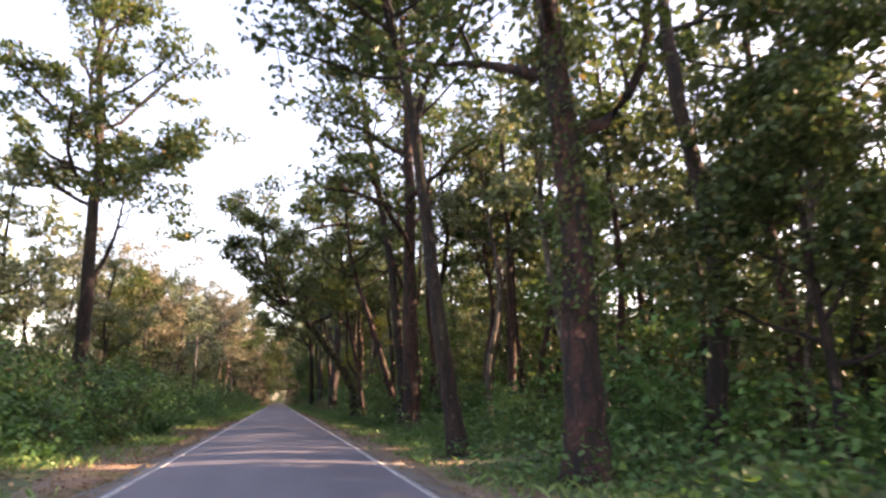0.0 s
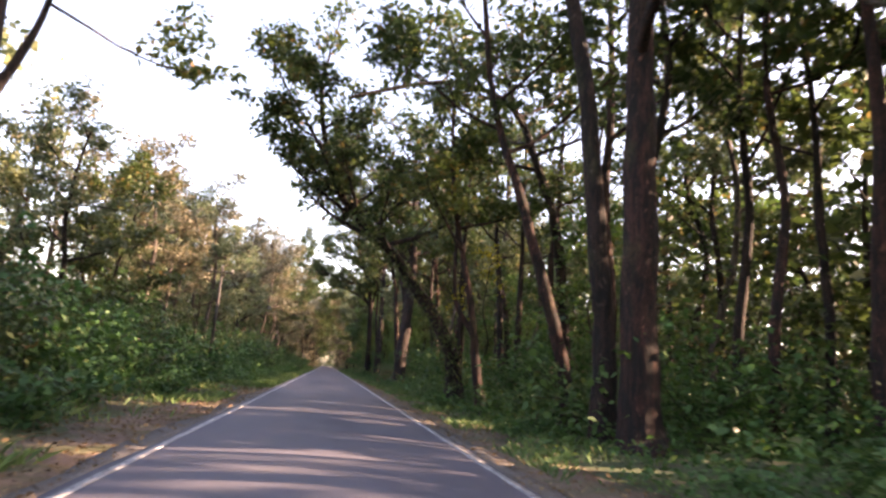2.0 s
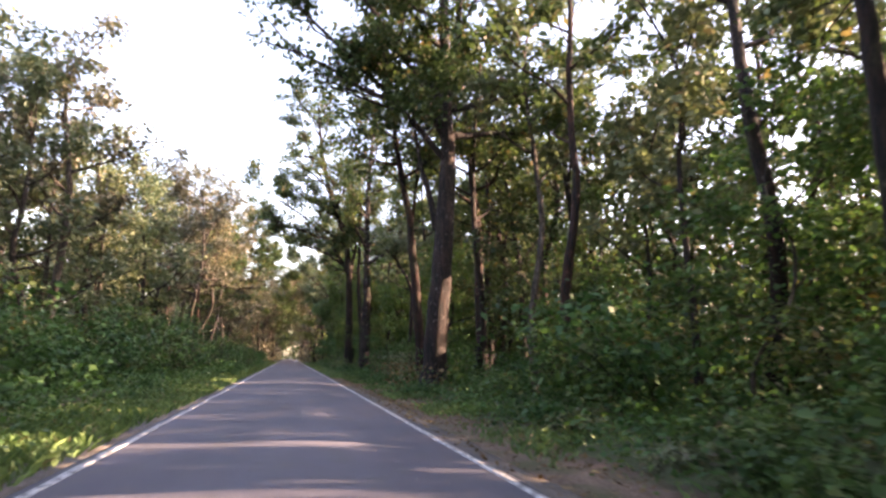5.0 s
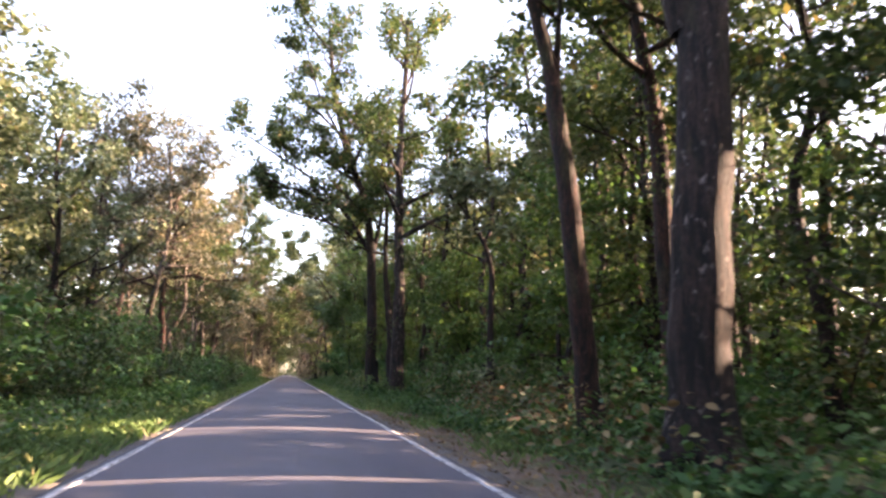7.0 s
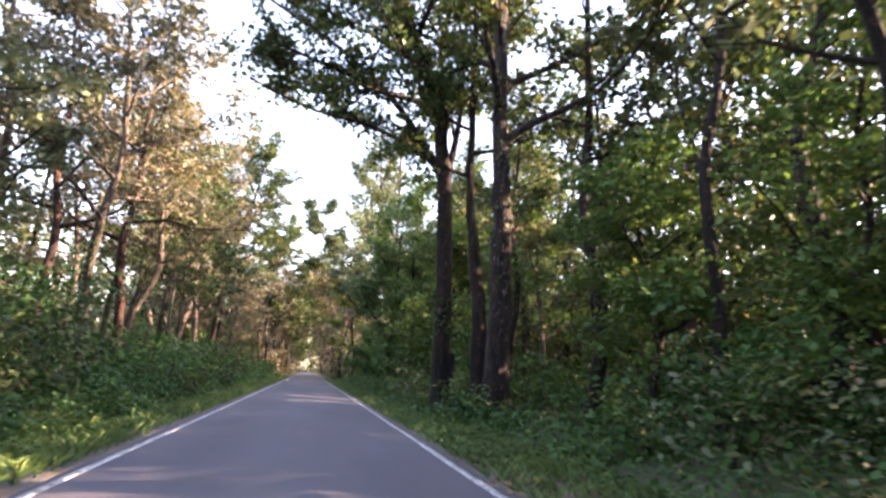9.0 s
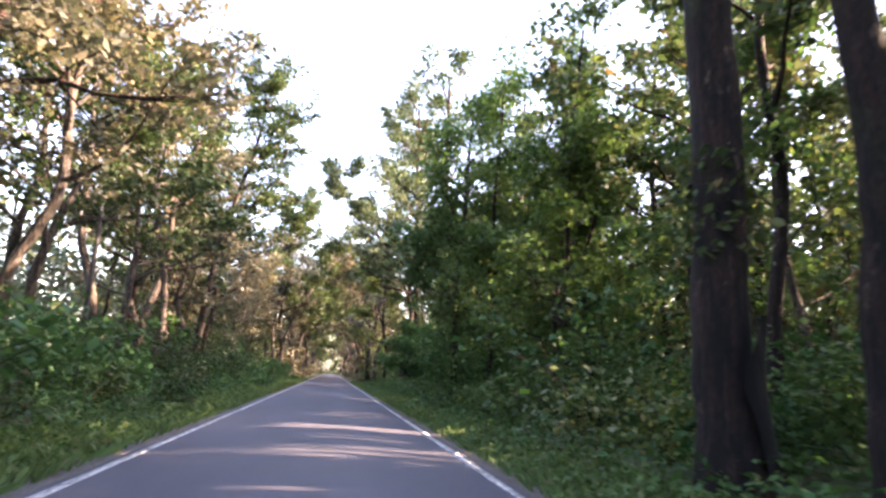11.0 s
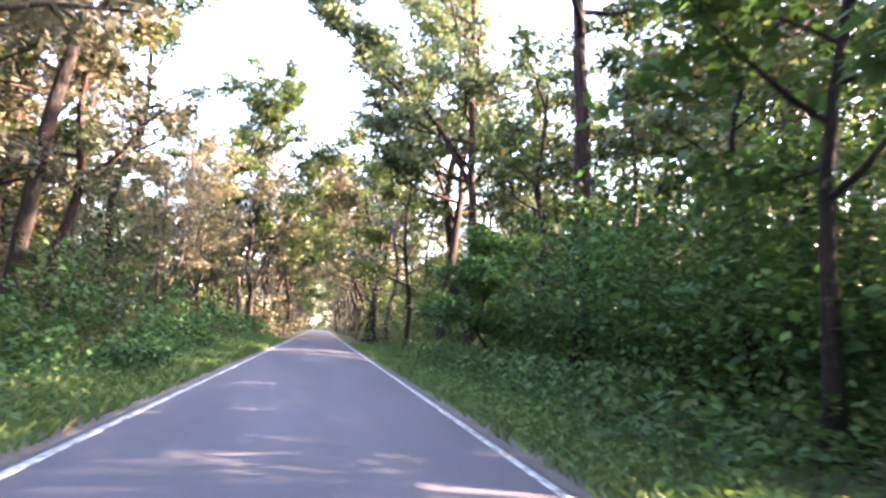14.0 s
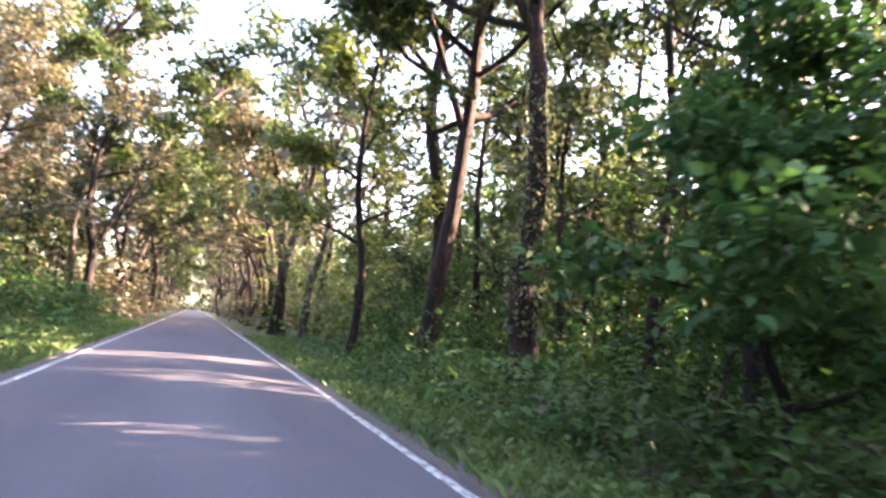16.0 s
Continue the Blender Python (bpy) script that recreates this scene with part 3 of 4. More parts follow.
# a sapling with yellow leaves between the first leaning trees
place(make_tree(upright(8.5, (0, 0), 0.2, 64), 0.12, 64, leaf=LEAF_YELLOW, crown_from=5.2, spread=1.3, limbs=5, twigs=3, per_spot=9, leaf_size=0.17, clump=0.35), 8.2, 81.6,
      "thin sapling with bright yellow leaves")
forked = [o for o in scene.objects if o.type == "EMPTY" and abs(o.location.y - 71.8) < 0.01][0]
yr = np.random.default_rng(8)
spray = np.array([(-1.25, 0.1, 4.5)]) + yr.normal(0, 1, (70, 3)) * (0.28, 0.28, 0.35)
part("yellow_leaves", mesh_of("yellow_leaves", *leaves(spray, yr.uniform(0.12, 0.2, 70), yr, True), LEAF_YELLOW), [o for o in forked.children if o.name.startswith("stem")][0], "spray of yellow leaves at the fork")
# the fresh green trees by the bend of light
for k, (x, y, h, sp, sd) in enumerate([(11.6, 164.0, 16.0, 5.0, 41), (8.9, 160.2, 10.5, 4.2, 42), (7.4, 166.0, 15.5, 4.2, 44), (11.2, 37.0, 8.5, 3.0, 57), (10.2, 119.5, 8.0, 3.0, 58), (11.4, 128.0, 9.0, 3.4, 60), (9.6, 134.0, 8.0, 3.0, 67)]):
    place(make_tree(upright(h, (0, 0), 0.3, sd), 0.26, sd, bark=BARK, leaf=(LEAF if sd == 57 else LEAF_LIGHT), crown_from=1.6, spread=sp, limbs=14, per_spot=58, leaf_size=0.2, clump=0.55, rise=0.4), x, y,
          "bushy young tree with fresh green leaves", group="young trees")
place(make_tree(shifted([(12.4, -0.2), (12.4, 2.3), (12.5, 4.3), (11.7, 5.8), (11.1, 7.2), (10.8, 10)], 12.4), 0.42, 45, leaf=LEAF_LIGHT, crown_from=4.6, spread=4.4, limbs=8, per_spot=44,
                forks=[([(0.1, 0, 4.2), (-1.9, -0.2, 4.2), (-3.6, -0.4, 3.9), (-5.3, -0.3, 4.3), (-6.9, 0, 5.0)], 0.26), ([(0.1, 0, 4.3), (0.7, 0.3, 6), (0.8, 0.5, 9.5)], 0.24)]),
      12.4, 166.5, "crooked dark tree with a long level limb")
place(make_tree(upright(15.5, (0.02, 0), 0.2, 46), 0.4, 46, leaf=LEAF_LIGHT, crown_from=4.5, spread=4.4, limbs=13, per_spot=46, creeper=(0.2, 5, 900)), 6.3, 168.9, "tree wrapped in dark climbers")
place(make_tree(upright(9, (0.03, 0), 0.25, 47), 0.3, 47, leaf=LEAF_LIGHT, crown_from=3.2, spread=3.8, limbs=9, per_spot=44), 7.4, 174.5, "young tree with hanging green boughs")
place(make_tree(shifted([(9.3, -0.2), (9.1, 4.2), (9.0, 7.8), (8.7, 12.2), (8.5, 18), (8.3, 27)], 9.3), 0.76, 48, bark=BARK_RED, crown_from=11.5, spread=5.5, limbs=10, per_spot=36, leaf_size=0.32), 9.3, 188,
      "tall straight tree with bare brown trunk")
place(make_tree(upright(19, (0, 0), 0.2, 49), 0.6, 49, bark=BARK_GREY, crown_from=9, spread=4.6, limbs=8, per_spot=34), 20, 196.8, TALL)
place(make_tree(upright(19, (0.02, 0), 0.2, 50), 0.5, 50, bark=BARK_GREY, crown_from=9, spread=4.6, limbs=8, per_spot=34), 16.5, 193.2, TALL)
# paler LEAF_GOLD climbers: their sunlight is put into the leaf colour
place(make_tree(shifted([(8.7, -0.2), (8.5, 3.1), (8.6, 4.7), (8.4, 8.0), (8.1, 12), (7.8, 20), (7.4, 30)], 8.7), 0.78, 51, bark=BARK_RED, leaf=LEAF_GOLD, crown_from=9, spread=8.0, limbs=16, per_spot=54, leaf_size=0.33, lean_way=(-0.6, 0), creeper=(1.5, 9, 1100),
                fork_spread=0.55, forks=[([(-0.4, 0, 10), (-3.0, 0.3, 14), (-6.8, 0.5, 17.0), (-10.2, 0.6, 20)], 0.32)]),
      8.7, 202.8, "tree with sunlit climbers all up its trunk")
place(make_tree(shifted([(7.9, -0.2), (8.0, 1.4), (8.2, 3.7), (8.5, 6.9), (8.8, 10.3), (8.9, 14.5), (8.6, 21), (8.2, 29)], 7.9), 0.76, 52, bark=BARK_RED, crown_from=9, spread=8.2, limbs=16, per_spot=54, leaf_size=0.33, lean_way=(-0.7, 0),
                fork_spread=0.55, forks=[([(0.7, 0, 9), (-2.2, -0.3, 15), (-6.2, -0.5, 19.5), (-9.8, -0.6, 24)], 0.32)]), 7.9, 209,
      "tall slanting tree with a smooth brown trunk")
place(make_tree(upright(29, (-0.04, 0), 0.3, 53), 0.7, 53, leaf=LEAF_GOLD, crown_from=8, spread=7.6, limbs=15, per_spot=52, leaf_size=0.33, lean_way=(-0.5, 0)), 9.6, 213.6, TALL)
place(make_tree(upright(18, (-0.02, 0), 0.3, 54), 0.35, 54, leaf=LEAF_SUNNY, crown_from=2.6, spread=4.6, limbs=16, per_spot=64, rise=0.4), 6.2, 213.5, "slender tree with sunlit yellow-green leaves")
place(make_tree(upright(15, (0.16, 0.0), 0.3, 55), 0.4, 55, crown_from=7, spread=4.0, limbs=7, per_spot=32), 14.6, 204.5, "dark tree slanting away from the road")
place(make_tree(upright(4.7, (-0.03, 0), 0.2, 59), 0.18, 59, leaf=LEAF_SHRUB, crown_from=0.7, spread=2.3, limbs=13, per_spot=44, leaf_size=0.19, clump=0.45, rise=0.3, full=True), 6.8, 192.9,
      "bushy dark-leaved tree at the road's edge")
# left of the road
place(make_tree(shifted([(-11.2, -0.2), (-11.1, 1.2), (-10.9, 5.6), (-11.2, 11.6), (-11.3, 15.8), (-12.0, 22), (-12.4, 28)], -11.2), 0.95, 61, crown_from=11, spread=8.2, limbs=19, per_spot=50, leaf_size=0.31,
                forks=[([(0.3, 0, 8), (1.2, 0.2, 11), (1.5, 0.3, 14)], 0.34)]), -11.2, 66.4, "tall dark tree standing over a lower thicket")
# here too the pale leaf colour stands in for sun on the climbers
place(make_tree(upright(19, (0.02, 0), 0.3, 62), 0.7, 62, leaf=LEAF_GOLD, crown_from=7, spread=5.0, limbs=9, per_spot=34, creeper=(3, 14, 1500)), -15, 203.8, "tree hung with sunlit climbers")
place(make_tree(upright(22, (0.03, 0), 0.4, 66), 0.55, 66, crown_from=8.5, spread=6.0, limbs=13, per_spot=34, leaf_size=0.31, creeper=(2, 9, 500)), -12.4, 208, "tall airy tree above the far thicket")
place(make_tree(shifted([(-10.6, -0.2), (-10.4, 4), (-9.9, 9), (-9.0, 14), (-7.8, 19), (-7.0, 24)], -10.6), 0.65, 65, crown_from=10.5, spread=7.0, limbs=20, per_spot=62, leaf_size=0.3, lean_way=(0.4, 0)), -10.6, 191,
      "tall dark-crowned tree reaching over the road")
place(make_tree([(0, 0, -0.2), (0.6, 0, 3), (2.6, 0.3, 7), (6.0, 0.6, 11.5), (9.5, 0.8, 16), (12.5, 1.0, 20), (14.5, 1.2, 24)], 0.75, 63, leaf=LEAF, crown_from=9, spread=8.0, limbs=22, per_spot=60, leaf_size=0.36), -19.5, 233,
      "great tree slanting across towards the road")

for k, (x, y, top, h, cf, sd) in enumerate([(-8.2, 243, 1.0, 23, 6, 301), (7.2, 250, -1.0, 23, 7, 302), (-6.6, 258, 1.5, 22, 6, 303), (6.2, 266, -1.5, 21, 6, 304), (-6.2, 276, 2.0, 22, 5, 305),
                                            (6.0, 290, -1.5, 21, 5, 306), (-6.0, 308, 1.5, 21, 4, 307), (6.0, 330, -1.5, 21, 4, 308), (-6.0, 355, 1.5, 21, 4, 309), (6.0, 385, -1.5, 21, 4, 310)]):
    place(make_tree([(0, 0, -0.2), ((top - x) * 0.08, 0, h * 0.25), ((top - x) * 0.3, 0.2, h * 0.5), ((top - x) * 0.65, 0.3, h * 0.74), (top - x, 0.5, h * 0.92)], 0.5, sd, bark=BARK_GREY,
                    leaf=(LEAF, LEAF_RUST)[k % 2], crown_from=cf, spread=6.4, limbs=13, per_spot=36, leaf_size=0.46, clump=0.75), x, y, "tall tree arching over the road", group="arching trees")


# Strips of the road that the low sun reaches: y where each crosses the middle of the road, half width, from x, to x.
GAPS = [(43.4, 0.5, -6, 6), (46.4, 0.25, -3, 1), (48.8, 0.45, -3.5, 5), (57.0, 0.35, -6, 1), (58.9, 0.5, 2, 6.5), (60.4, 0.35, 0, 6), (64.8, 0.28, -6, 2), (66.8, 0.5, -6, 5.5), (71.9, 0.35, -2, 3.5),
        (79.2, 0.5, -3, 3), (84.0, 0.3, -3, 1.5), (87.9, 0.3, -5, 1), (103.2, 0.3, -5, 2), (106.3, 0.25, -4, 2), (114.4, 0.85, -4.6, 3.2), (118.5, 0.22, -1, 1.2), (119.4, 0.25, -1.2, 1.2),
        (123.1, 0.25, -1.2, 2.4), (148.4, 0.5, -1, 3), (150.6, 0.3, -1.2, 2), (153.1, 0.5, -1.5, 3.5), (172.3, 0.4, 1, 6), (206.1, 0.22, -5, 2.4), (207.2, 0.25, -4.6, 2.4),
        # trunks, boughs and herbs beside the road that the sun finds: as above, and the share of leaves that give way
        (111.75, 0.45, -18, -3), (106.95, 0.5, -7, -3), (115.2, 0.4, -16, -3), (72.2, 0.3, 2.8, 5.6), (209.6, 0.5, -26, -3), (203.4, 0.5, -20, -3), (213.8, 3.0, -28, -4, 0.5), (117.5, 3.5, 5.2, 10, 0.93), (127, 8, -16, -3, 0.55),
        (78, 22, -52, -27, 0.35), (190, 40, -52, -27, 0.25)]


def in_gap(p, rng):
    """Which of the points p stand in the sun's way to those strips."""
    run = p[:, 2] / math.tan(SUN_EL)
    x = p[:, 0] - run * math.cos(SUN_AZ)
    y = p[:, 1] - run * math.sin(SUN_AZ) - x * math.tan(SUN_AZ)
    out = np.zeros(len(p), bool)
    for y0, half, xa, xb, *share in GAPS:
        out |= (rng.random(len(p)) < (share[0] if share else 1)) & (np.abs(y - y0) < half + 0.12 + 0.1 * rng.random(len(p))) & (x > xa) & (x < xb)
    return out & (p[:, 0] > 4.4)


# ---- the wood behind them ----
def stand(kind, spots, label, category, group, size=(0.85, 1.15)):
    """Copies of the trees in kind at the spots, each turned and scaled its own way."""
    rng = np.random.default_rng(len(spots) + 7)
    for n, (x, y) in enumerate(spots):
        source = kind[n % len(kind)]
        s = rng.uniform(*size)
        m = pose(x, y, ground_z(np.float64(x), np.float64(y)) - 0.05, 0, 0, rng.uniform(0, 360)) @ Matrix.Diagonal((s, s, s * rng.uniform(0.9, 1.1), 1))
        if n < len(kind):
            source.matrix_basis = m
            ob = source
        else:
            ob = copy_thing(source, pose(0, 0, 0))
            ob.matrix_basis = m
        tagged(ob, label, category, group)


HERO = [(o.location.x, o.location.y) for o in scene.objects if o.type == "EMPTY"] + [(-7.7, 91), (-7.0, 88.5), (-10.6, 92), (-10.4, 88), (-12.6, 90), (-9.3, 163.3), (-8.4, 160.5)]
def scatter(x0, x1, y0, y1, count, apart, seed, hero=2.2):
    rng, out = np.random.default_rng(seed), []
    for _ in range(count * 30):
        if len(out) >= count:
            break
        x, y = rng.uniform(x0, x1), rng.uniform(y0, y1)
        if any((x - a) ** 2 + (y - b) ** 2 < hero * hero for a, b in HERO):
            continue
        if all((x - a) ** 2 + (y - b) ** 2 > apart * apart for a, b in out):
            out.append((x, y))
    return out


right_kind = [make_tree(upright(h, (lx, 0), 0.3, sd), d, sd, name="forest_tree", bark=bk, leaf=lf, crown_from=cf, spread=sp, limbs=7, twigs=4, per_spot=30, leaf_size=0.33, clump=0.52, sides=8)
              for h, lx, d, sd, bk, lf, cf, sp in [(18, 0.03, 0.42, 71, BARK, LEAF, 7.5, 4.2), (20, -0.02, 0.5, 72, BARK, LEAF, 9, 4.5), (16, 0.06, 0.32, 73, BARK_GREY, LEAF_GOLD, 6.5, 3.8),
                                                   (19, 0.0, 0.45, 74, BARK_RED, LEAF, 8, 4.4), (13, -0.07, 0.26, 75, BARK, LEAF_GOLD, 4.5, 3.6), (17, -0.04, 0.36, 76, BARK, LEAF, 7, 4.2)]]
stand(right_kind, scatter(9.5, 21, 26, 228, 104, 3.2, 5) + scatter(12, 25, 118, 146, 7, 3.6, 23, 2.2) + scatter(14, 28, 196, 236, 5, 3.8, 24, 2.2), "forest tree with slim dark trunk and green crown", "tree", "trees of the wood")


def deep_wood(name, spots, heights, leaf, seed, label, per_tree=620, low=3.5, size=(0.4, 0.8)):
    """Trees too far in to be told apart: slim trunks with loose crowns, joined."""
    rng = np.random.default_rng(seed)
    trunks, at = [], []
    for x, y in spots:
        h = rng.uniform(*heights)
        lean = rng.normal(0, 0.05, 2)
        z = np.linspace(-0.2, h, 6)
        line = np.stack([x + lean[0] * z + rng.normal(0, 0.2, 6), y + lean[1] * z + rng.normal(0, 0.2, 6), z], -1)
        trunks.append(tube(line, np.linspace(rng.uniform(0.14, 0.28), 0.05, 6), 6, rng, 0.05))
        for _ in range(4):
            a = rng.uniform(0, 6.283)
            k = rng.uniform(0.4, 0.9)
            p = line[int(k * 5)]
            trunks.append(tube(limb_line(p, (math.cos(a) * 0.8, math.sin(a) * 0.8, 0.6), rng.uniform(2.5, 4.5), 0.5, rng, 5), np.linspace(0.08, 0.02, 5), 4, rng, 0.05))
        blobs = np.stack([x + lean[0] * 10 + rng.normal(0, 2.3, 14), y + rng.normal(0, 2.3, 14), rng.uniform(low, h + 1, 14)], -1)
        at.append(np.repeat(blobs, per_tree // 14, axis=0) + rng.normal(0, 1, (per_tree // 14 * 14, 3)) * (0.75, 0.75, 0.5))
    at = np.vstack(at)
    at = at[~in_gap(at, rng)]
    me = mesh_of_two(name, joined(trunks), leaves(at, rng.uniform(*size, len(at)), rng), (BARK, leaf))
    return tagged(new(name, me), label, "forest", kind="stuff")


deep_wood("deep_woods", scatter(21, 46, 10, 300, 150, 3.6, 6), (15, 19), LEAF, 141, "dim forest standing deep behind the roadside trees", low=1.5, size=(0.5, 0.95))
under_kind = [make_tree(upright(h, (lx, 0), 0.4, sd), 0.14, sd, name="understory_tree", bark=BARK_GREY, leaf=lf, crown_from=1.8, spread=sp, limbs=6, twigs=4, per_spot=34, leaf_size=0.22, clump=0.6, sides=5, rise=0.4)
              for h, lx, sd, lf, sp in [(8, 0.06, 81, LEAF_LIGHT, 3.0), (9.5, -0.05, 82, LEAF_LIGHT, 3.3), (7, 0.0, 83, LEAF, 3.0)]]
stand(under_kind, scatter(10.5, 24, 44, 235, 46, 3.6, 20, 1.6) + scatter(12, 26, 184, 250, 11, 3.4, 25, 1.6), "small leafy tree in the shade of the wood", "tree", "understory trees")
# added behind the far trees to keep the low sun off the road's end
deep_wood("deep_woods", scatter(14, 42, 300, 438, 75, 3.8, 27), (15, 19), LEAF, 144, "added forest that shades the far end of the road", per_tree=280, low=1.5, size=(0.8, 1.4))
deep_wood("deep_woods", scatter(-34, 34, 439, 480, 46, 4.0, 16), (14, 20), LEAF, 143, "forest where the road leaves the view", low=0.6)
deep_wood("deep_woods", scatter(-40, -18, 60, 150, 16, 4.4, 26) + scatter(-40, -16, 150, 300, 62, 4.4, 9), (13, 17), LEAF_GOLD, 142, "forest behind the thicket across the road")


def thicket(name, spots, height, leaf, seed, label, count=80, size=(0.32, 0.68), width=1.1):
    """Tangled undergrowth, too dense to tell its bushes apart."""
    rng = np.random.default_rng(seed)
    heads = []
    for x, y in spots:
        h = rng.uniform(*height)
        k = max(3, int(h * 1.1))
        z = h * (np.arange(k) + rng.uniform(0.2, 0.9, k)) / k
        heads.append(np.stack([x + rng.normal(0, width * 0.75, k), y + rng.normal(0, width * 0.75, k), z], -1))
    heads = np.vstack(heads)
    at = clumps(heads, max(8, count * len(spots) // len(heads)), width * 0.8, rng, 0.75)
    at[:, 2] = np.maximum(at[:, 2], 0.05)
    return tagged(new(name, mesh_of(name, *leaves(at, rng.uniform(*size, len(at)), rng), leaf)), label, "undergrowth", kind="stuff")


thicket("thicket", scatter(20, 46, 5, 300, 520, 2.2, 65, 0.5), (3.0, 7.0), LEAF_SHRUB, 151, "dark tangled thicket between the trunks")
thicket("thicket", scatter(18, 45, 20, 320, 430, 2.3, 67, 0.5), (8.0, 16.0), LEAF, 156, "tall dim foliage deep in the wood", 150, (0.55, 1.0), 1.6)
thicket("thicket", scatter(12.5, 22, 92, 146, 45, 2.3, 70, 0.8) + scatter(12.5, 22, 174, 240, 40, 2.4, 71, 0.8), (5.0, 11.0), LEAF_LIGHT, 159, "leafy understory behind the roadside trunks", 230, (0.2, 0.36), 1.2)
thicket("thicket", scatter(9.5, 20, 22, 300, 400, 1.7, 61, 0.5), (1.0, 3.0), LEAF_SHRUB, 154, "dark low thicket among the trunks", 210, (0.15, 0.3))
thicket("thicket", scatter(12.5, 25, 20, 300, 330, 2.0, 66, 0.8), (3.0, 7.5), LEAF, 155, "tall shadowy thicket behind the first trunks", 170, (0.2, 0.4))
thicket("thicket", scatter(-40, -19, 150, 300, 170, 2.6, 68, 0.5), (6.0, 13.0), LEAF_GOLD, 157, "tall olive foliage behind the trees across the road", 80, (0.5, 0.9), 1.4)
thicket("thicket", scatter(-34, -17, 30, 150, 150, 2.4, 72, 0.5), (4.0, 9.0), LEAF_GOLD, 160, "olive foliage behind the trees across the road", 80, (0.4, 0.75), 1.4)
thicket("thicket", scatter(5.5, 15, 214, 264, 60, 1.9, 75, 1.0), (4.0, 10.0), LEAF_SUNNY, 161, "yellow-green foliage between the far trunks", 150, (0.22, 0.42), 1.1)
thicket("thicket", scatter(-13, -6.5, 244, 310, 60, 2.0, 76, 1.0), (4.0, 9.0), LEAF_TAN, 162, "tan foliage between the far trunks", 110, (0.3, 0.6), 1.2)
thicket("thicket", scatter(14, 25, 100, 134, 50, 2.2, 77, 0.8) + scatter(14, 26, 134, 182, 64, 2.3, 78, 0.8) + scatter(14, 26, 28, 66, 22, 2.2, 79, 0.8), (8.0, 15.0), LEAF, 163, "dark tall foliage behind the first trunks", 200, (0.28, 0.55), 1.4)
thicket("thicket", scatter(-22, -10.5, 196, 246, 75, 1.8, 69, 0.5), (5.5, 10.5), LEAF, 158, "high dark thicket across the road", 240, (0.22, 0.44), 1.1)
thicket("thicket", scatter(-30, -10.5, 30, 300, 260, 2.2, 62, 0.5), (2.0, 4.5), LEAF_SHRUB, 152, "dense thicket under the trees across the road")
thicket("thicket", scatter(5.0, 14, 236, 430, 150, 2.0, 63, 0.5) + scatter(-14, -5.0, 240, 430, 150, 2.0, 64, 0.5), (1.4, 5.5), LEAF_TAN, 153, "thicket lining the far end of the road", 110)
left_kind = [make_tree(upright(h, (lx, 0), 0.35, sd), d, sd, name="forest_tree", bark=bk, leaf=lf, crown_from=cf, spread=sp, limbs=9, twigs=5, per_spot=34, leaf_size=0.29, clump=0.50, sides=6)
             for h, lx, d, sd, bk, lf, cf, sp in [(14.5, 0.05, 0.42, 91, BARK_GREY, LEAF_GOLD, 3.5, 4.6), (16, 0.0, 0.45, 92, BARK, LEAF_GOLD, 4.5, 5.0), (12.5, 0.06, 0.34, 93, BARK, LEAF, 2.8, 4.2),
                                                  (16.5, -0.03, 0.5, 94, BARK_GREY, LEAF_RUST, 5.5, 4.8), (13.5, 0.03, 0.36, 95, BARK, LEAF_GOLD, 3.0, 4.6)]]
ACROSS = "broad roadside tree with olive sunlit crown"
stand(left_kind, scatter(-18, -12.0, 73, 106, 15, 3.3, 8) + scatter(-19, -14.5, 40, 72, 12, 3.2, 10, 3.5), ACROSS, "tree", "trees across the road", (0.7, 0.86))
short_left_kind = [copy_thing(o, pose(0, 0, 0)) for o in left_kind]
stand(short_left_kind, scatter(-18, -12.2, 106, 150, 22, 3.1, 11), ACROSS, "tree", "trees across the road", (0.88, 1.08))
spreading_kind = [make_tree(upright(h, (lx, 0), 0.45, sd), d, sd, name="forest_tree", bark=bk, leaf=lf, crown_from=cf, spread=sp, limbs=11, twigs=6, per_spot=34, leaf_size=0.27, clump=0.46, sides=8, rise=0.3)
                  for h, lx, d, sd, bk, lf, cf, sp in [(16, 0.06, 0.5, 121, BARK_GREY, LEAF_TAN, 5.0, 6.0), (18, 0.02, 0.55, 122, BARK_RED, LEAF_RUST, 6.5, 6.2), (14.5, -0.04, 0.42, 123, BARK_GREY, LEAF, 4.5, 5.4),
                                                       (17, 0.08, 0.5, 124, BARK_GREY, LEAF_TAN, 6.0, 6.4)]]
low_spreading_kind = [copy_thing(o, pose(0, 0, 0)) for o in spreading_kind]
WIDE = "spreading grey-barked tree with thin tan and grey-green foliage"
stand(spreading_kind, scatter(-15.5, -10.2, 150, 198, 17, 3.6, 18), WIDE, "tree", "trees across the road", (0.9, 1.2))
stand(low_spreading_kind, scatter(-16.5, -10.6, 196, 262, 20, 3.4, 19, 3.0), WIDE, "tree", "trees across the road", (0.66, 0.9))
